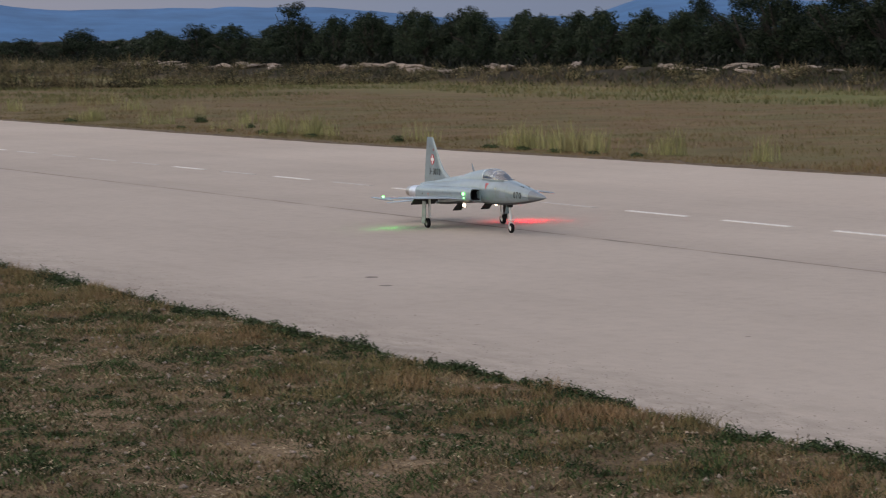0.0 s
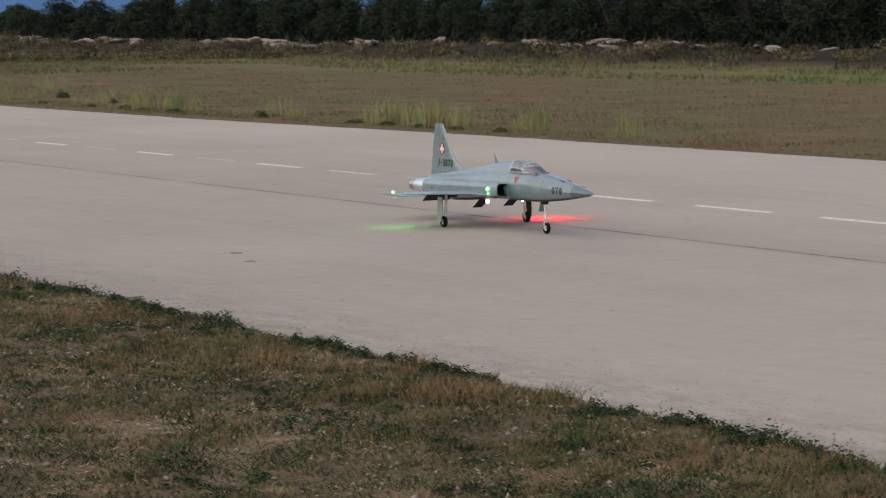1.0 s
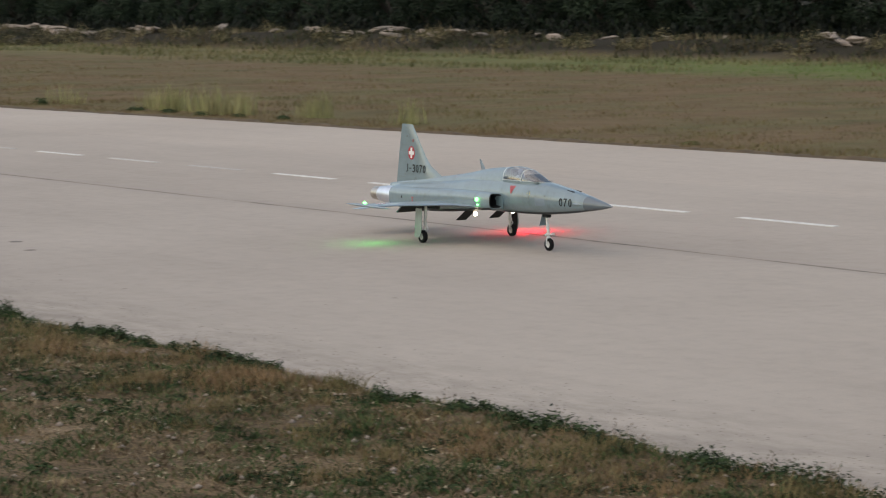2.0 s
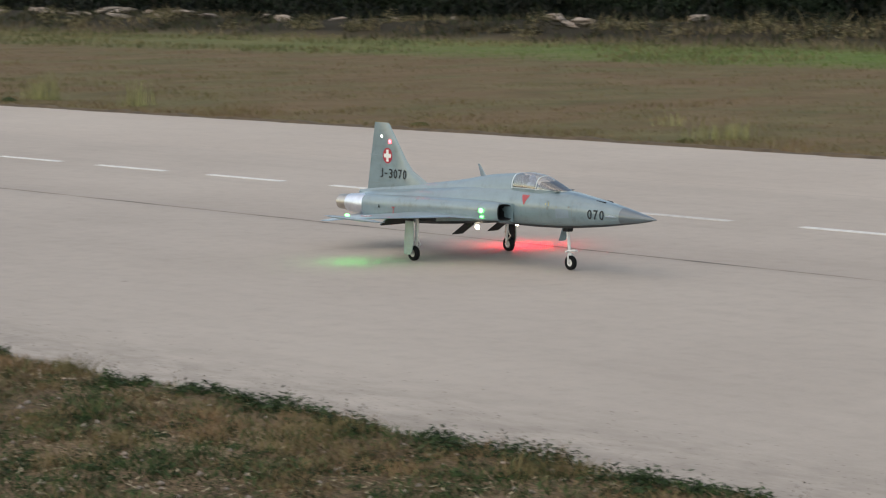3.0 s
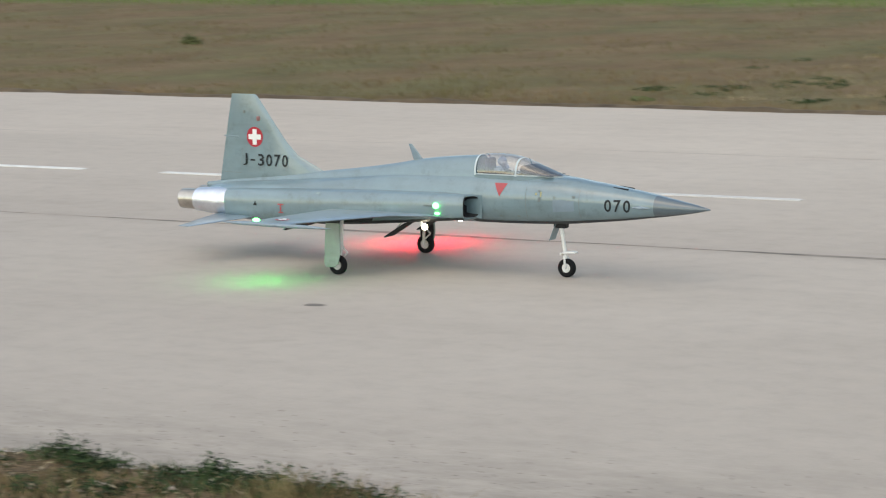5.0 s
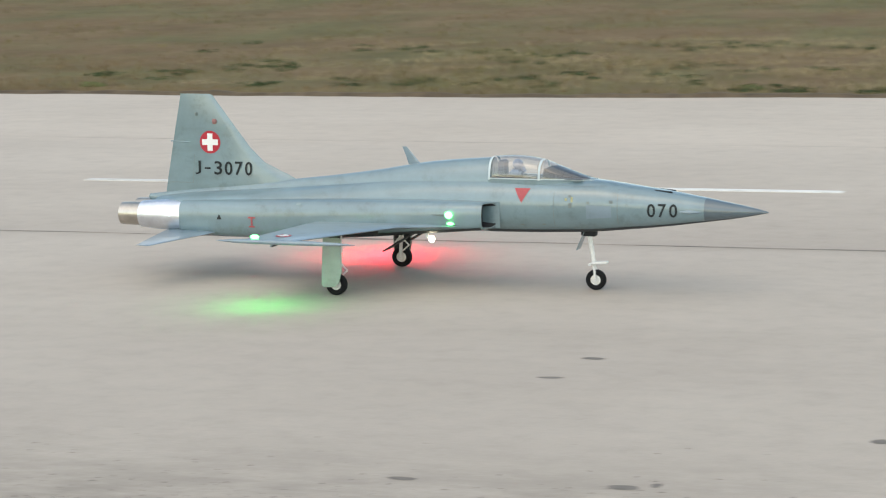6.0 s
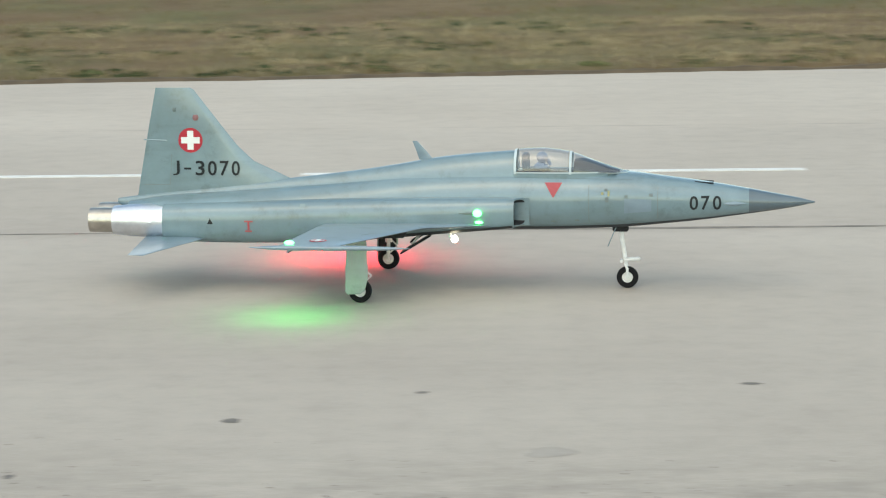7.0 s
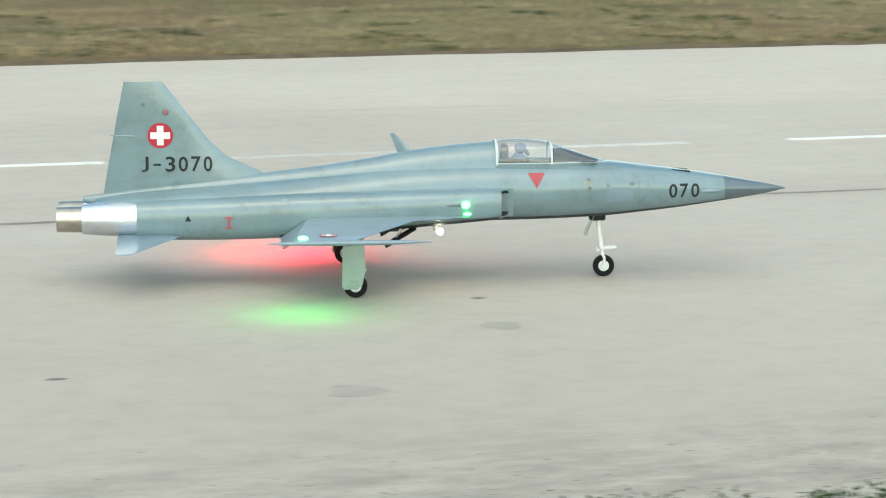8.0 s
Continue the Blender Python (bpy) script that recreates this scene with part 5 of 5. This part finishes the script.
                for q in np.linspace(0, 1, nz):
                    rows.append([(xa + (xb - xa) * u, 0, (za + (zb - za) * u) * (1 - q) + (zd + (zc - zd) * u) * q) for u in np.linspace(0, 1, m)])
                rows = [[(x, s * (body_y(x, z) + 0.006), z) for x, _, z in r] for r in rows]
            loft(bm, rows, False, False, False)
            part(nm, bm, mat, jet, lab, K)
        # markings on the engine bay
        for pts, mat in (([(-8.47, 1.37), (-8.35, 1.37), (-8.41, 1.49)], M_BLACK), ([(-7.70, 1.42), (-7.52, 1.42), (-7.52, 1.45), (-7.70, 1.45)], M_RED_FADED),
                         ([(-7.63, 1.26), (-7.59, 1.26), (-7.59, 1.42), (-7.63, 1.42)], M_RED_FADED), ([(-7.68, 1.22), (-7.54, 1.22), (-7.54, 1.25), (-7.68, 1.25)], M_RED_FADED), ([(-6.55, 1.74), (-6.44, 1.74), (-6.44, 1.79), (-6.55, 1.79)], M_PATCH)):
            bm = bmesh.new()
            bm.faces.new([bm.verts.new((x, s * (nacelle_y(x, z) + 0.010), z)) for x, z in pts])
            part("bay_marking", bm, mat, jet, "", K)
        # landing lights
        bm = bmesh.new()
        ball(bm, (-3.42, s * 0.81, 1.10), 0.078, (0.9, 1, 1))
        lamp = part("landing_light", bm, M_WHITE_LAMP, jet, "lit white landing light", K)
        bm = bmesh.new()
        tube(bm, (-3.55, s * 0.80, 1.30), (-3.50, s * 0.81, 1.12), 0.03, 0.045, 8)
        part("lamp_stalk", bm, M_SILVER, lamp, "", K)
        # speed brakes hanging from the belly
        bm = bmesh.new()
        box(bm, -4.62, -3.90, s * 0.72 - 0.22, s * 0.72 + 0.22, 1.16, 1.19, 0.01)
        bmesh.ops.rotate(bm, cent=(-3.90, 0, 1.18), matrix=Matrix.Rotation(radians(-31), 3, 'Y'), verts=bm.verts)
        part("speed_brake", bm, M_DARK, jet, "dark speed brake panel hanging open", K)
        bm = bmesh.new()
        tube(bm, (-4.10, s * 0.72, 1.2), (-4.30, s * 0.72, 0.98), 0.025, 0.02, 6)
        part("brake_ram", bm, M_SILVER, jet, "", K)
    lettering("070", ((0, .27), (.36, .63), (.73, 1)), 1.255, 1.66, 0.285, body_y, jet, 0.63, "black nose number")


def wheel(x, y, r, w):
    """Wheel with its hub at the object's own origin, so that it can roll."""
    bm = bmesh.new()
    prof = [(-w * 0.30, r * 0.48), (-w * 0.5, r * 0.60), (-w * 0.5, r * 0.86), (-w * 0.36, r * 0.97), (0, r), (w * 0.36, r * 0.97), (w * 0.5, r * 0.86), (w * 0.5, r * 0.60), (w * 0.30, r * 0.48), (-w * 0.30, r * 0.48)]
    lathe(bm, prof, (0, 0, 0), "y", 28)
    root = part("wheel", bm, M_RUBBER, jet, "black rubber tyre", K, 40)
    root.location = (x * K, y * K, r * K)
    bm = bmesh.new()
    lathe(bm, [(-w * 0.34, r * 0.12), (-w * 0.40, r * 0.30), (-w * 0.30, r * 0.40), (-w * 0.34, r * 0.50), (w * 0.34, r * 0.50), (w * 0.30, r * 0.40), (w * 0.40, r * 0.30), (w * 0.34, r * 0.12)], (0, 0, 0), "y", 24)
    for k in range(5):
        a = 2 * math.pi * k / 5
        for s in (-1, 1):
            tube(bm, (r * 0.42 * math.cos(a), s * w * 0.30, r * 0.42 * math.sin(a)), (r * 0.42 * math.cos(a), s * w * 0.37, r * 0.42 * math.sin(a)), r * 0.05, None, 6)
    part("rim", bm, M_SILVER, root, "pale metal wheel rim", K, 40)
    return root


def gear():
    out = []
    # nose gear
    bm = bmesh.new()
    tube(bm, (-0.16, 0, 1.34), (-0.05, 0, 0.62), 0.047, 0.047, 14)
    tube(bm, (-0.06, 0, 0.68), (0.0, 0, 0.30), 0.038, 0.038, 12)
    tube(bm, (-0.17, 0, 1.30), (-0.155, 0, 1.20), 0.075, 0.07, 14)
    leg = part("nose_leg", bm, M_SILVER, jet, "white nose-gear leg", K)
    bm = bmesh.new()
    for s in (1, -1):
        tube(bm, (-0.05, s * 0.04, 0.50), (0.0, s * 0.11, 0.40), 0.025, 0.025, 8)
        tube(bm, (0.0, s * 0.11, 0.42), (0.0, s * 0.115, 0.19), 0.028, 0.022, 8)
        tube(bm, (-0.07, s * 0.06, 0.58), (0.24, s * 0.05, 0.60), 0.032, 0.032, 8)
    tube(bm, (0.24, -0.06, 0.60), (0.24, 0.06, 0.60), 0.024, None, 8)
    tube(bm, (-0.12, -0.09, 0.55), (-0.12, 0.09, 0.55), 0.03, None, 8)
    tube(bm, (0.0, -0.13, 0.22), (0.0, 0.13, 0.22), 0.025, None, 8)
    part("nose_fork", bm, M_SILVER, leg, "", K)
    bm = bmesh.new()
    box(bm, -0.30, -0.28, -0.14, 0.14, 0.86, 1.32, 0.006)
    for v in bm.verts:
        v.co.x += (v.co.z - 1.1) * 0.42
    part("nose_door", bm, M_PAINT, jet, "", K)
    bm = bmesh.new()
    box(bm, -0.30, 0.02, -0.10, 0.10, 1.16, 1.30, 0.02)
    part("nose_well", bm, M_DARK, jet, "dark nose-wheel well around the leg", K)
    out.append((wheel(0.0, 0.0, 0.222, 0.15), 0.222))
    for s in (-1, 1):
        y = s * 1.94
        bm = bmesh.new()
        tube(bm, (-5.12, y - s * 0.10, 1.40), (-5.15, y - s * 0.10, 0.62), 0.06, 0.055, 14)
        tube(bm, (-5.15, y - s * 0.10, 0.66), (-5.17, y - s * 0.10, 0.22), 0.038, 0.038, 12)
        tube(bm, (-5.17, y - s * 0.14, 0.235), (-5.17, y + s * 0.06, 0.235), 0.03, None, 10)
        leg = part("main_leg", bm, M_SILVER, jet, "white main-gear leg", K)
        bm = bmesh.new()
        tube(bm, (-5.11, y - s * 0.10, 0.66), (-4.96, y - s * 0.10, 0.52), 0.018, None, 6)
        tube(bm, (-4.96, y - s * 0.10, 0.52), (-5.12, y - s * 0.10, 0.38), 0.018, None, 6)
        tube(bm, (-5.15, y - s * 0.10, 0.68), (-5.15, y - s * 0.10, 0.60), 0.075, None, 12)
        part("torque_link", bm, M_SILVER, leg, "", K)
        # large outboard door: wide above, notched over the wheel
        bm = bmesh.new()
        out2d = ((-5.41, 1.25), (-5.015, 1.25), (-4.985, 0.55), (-5.05, 0.27), (-5.15, 0.20), (-5.40, 0.19), (-5.44, 0.25), (-5.43, 0.80))
        rings = [[(x, yy + s * 0.05 * (1 - z), z) for x, z in out2d] for yy in (y + s * 0.13, y + s * 0.155)]
        loft(bm, rings)
        door = part("gear_door", bm, M_MINT, jet, "mint-green gear door beside the leg", K, 30)
        # dark plate standing in for shade on the door's inner side
        bm = bmesh.new()
        rings = [[(-5.22 + (x + 5.22) * 0.86, yy + s * 0.05 * (1 - z), 0.78 + (z - 0.78) * 0.93) for x, z in out2d] for yy in (y + s * 0.105, y + s * 0.126)]
        loft(bm, rings)
        part("door_shade", bm, M_DARK, door, "thin dark plate for the shade inside the door", K, 30)
        bm = bmesh.new()
        box(bm, -5.6, -4.75, min(s * 1.15, s * 1.9), max(s * 1.15, s * 1.9), 1.372, 1.384)
        part("wheel_well", bm, M_DARK, jet, "", K)
        # flat dark block between the door top and the wing
        bm = bmesh.new()
        loft(bm, [[(x, y + s * o, z) for x, z in ((-5.40, 1.25), (-5.02, 1.25), (-4.98, 1.385), (-5.42, 1.385))] for o in (0.11, 0.145)])
        part("door_top_plate", bm, M_DARK, door, "dark plate above the door", K)
        bm = bmesh.new()
        plate = ((-5.15, 1.38), (-4.25, 1.385), (-4.32, 1.27), (-5.05, 1.25))
        loft(bm, [[(x, s * yy, z) for x, z in plate] for yy in (1.76, 1.79)])
        part("well_door", bm, M_DARK, jet, "dark forward door of the wheel well", K)
        out.append((wheel(-5.17, y, 0.232, 0.17), 0.232))
    return out


def beacon(x, z, r, mat, off, name):
    """A drum lamp set through the fin: one half glows, the other is dark; it turns to flash."""
    root = new(name)
    root.parent = jet
    root.location = (x * K, 0, z * K)
    for half, m, nm in ((0, mat, "lit_half"), (1, off, "dark_half")):
        bm = bmesh.new()
        rings = []
        for k in range(9):
            a = math.pi * (k / 8 + half)
            c = (r * math.cos(a), r * 1.0 * math.sin(a))
            rings.append([(c[0] * q, -c[1] * q, zz) for q, zz in ((0.0, -r * 0.8), (0.75, -r * 0.8), (1.0, 0.0), (0.75, r * 0.8), (0.0, r * 0.8))])
        loft(bm, rings, False, False, False)
        part(nm, bm, m, root, "", K, 40)
    root["label"] = "flashing tail lamp"
    return root


fuselage()
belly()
wings()
tail_fin = fin()
canopy()
fittings()
wheels = gear()
red_beacon = beacon(-8.83, 3.45, 0.072, M_FLASH_RED, M_BEACON_OFF, "red_beacon")
white_beacon = beacon(-9.27, 3.61, 0.048, M_FLASH_WHITE, M_PANEL, "white_beacon")

FLASHES = (1.3, 1.5, 2.8, 3.0, 4.3, 4.5, 5.7, 5.9, 7.4)


def motions():
    walk(jet, [(t, pose(x, y, 0, 0, 0, h)) for t, x, y, h in JET_ROWS])
    # wheels roll with the ground covered
    for ob, r in wheels:
        at = ob.location.copy()
        step, turn, rows = 1.0 / FPS, 0.0, []
        for k in range(int(8.0 * FPS) + 1):
            rows.append((k * step, pose(*at, 0, turn, 0)))
            turn += 78.0
        walk(ob, rows)
    # beacons: half a turn to show the lit side, half a turn to hide it
    for ob in (red_beacon, white_beacon):
        at = ob.location.copy()
        frames, rows = {}, []
        for k in range(int(8.0 * FPS) + 1):
            gap = min(abs(k - round(f * FPS)) for f in FLASHES)
            frames[k] = 180.0 - 60.0 * max(0, 3 - gap)
        for k in sorted(frames):
            rows.append((k / FPS, pose(*at, 0, 0, frames[k])))
        walk(ob, rows)


motions()
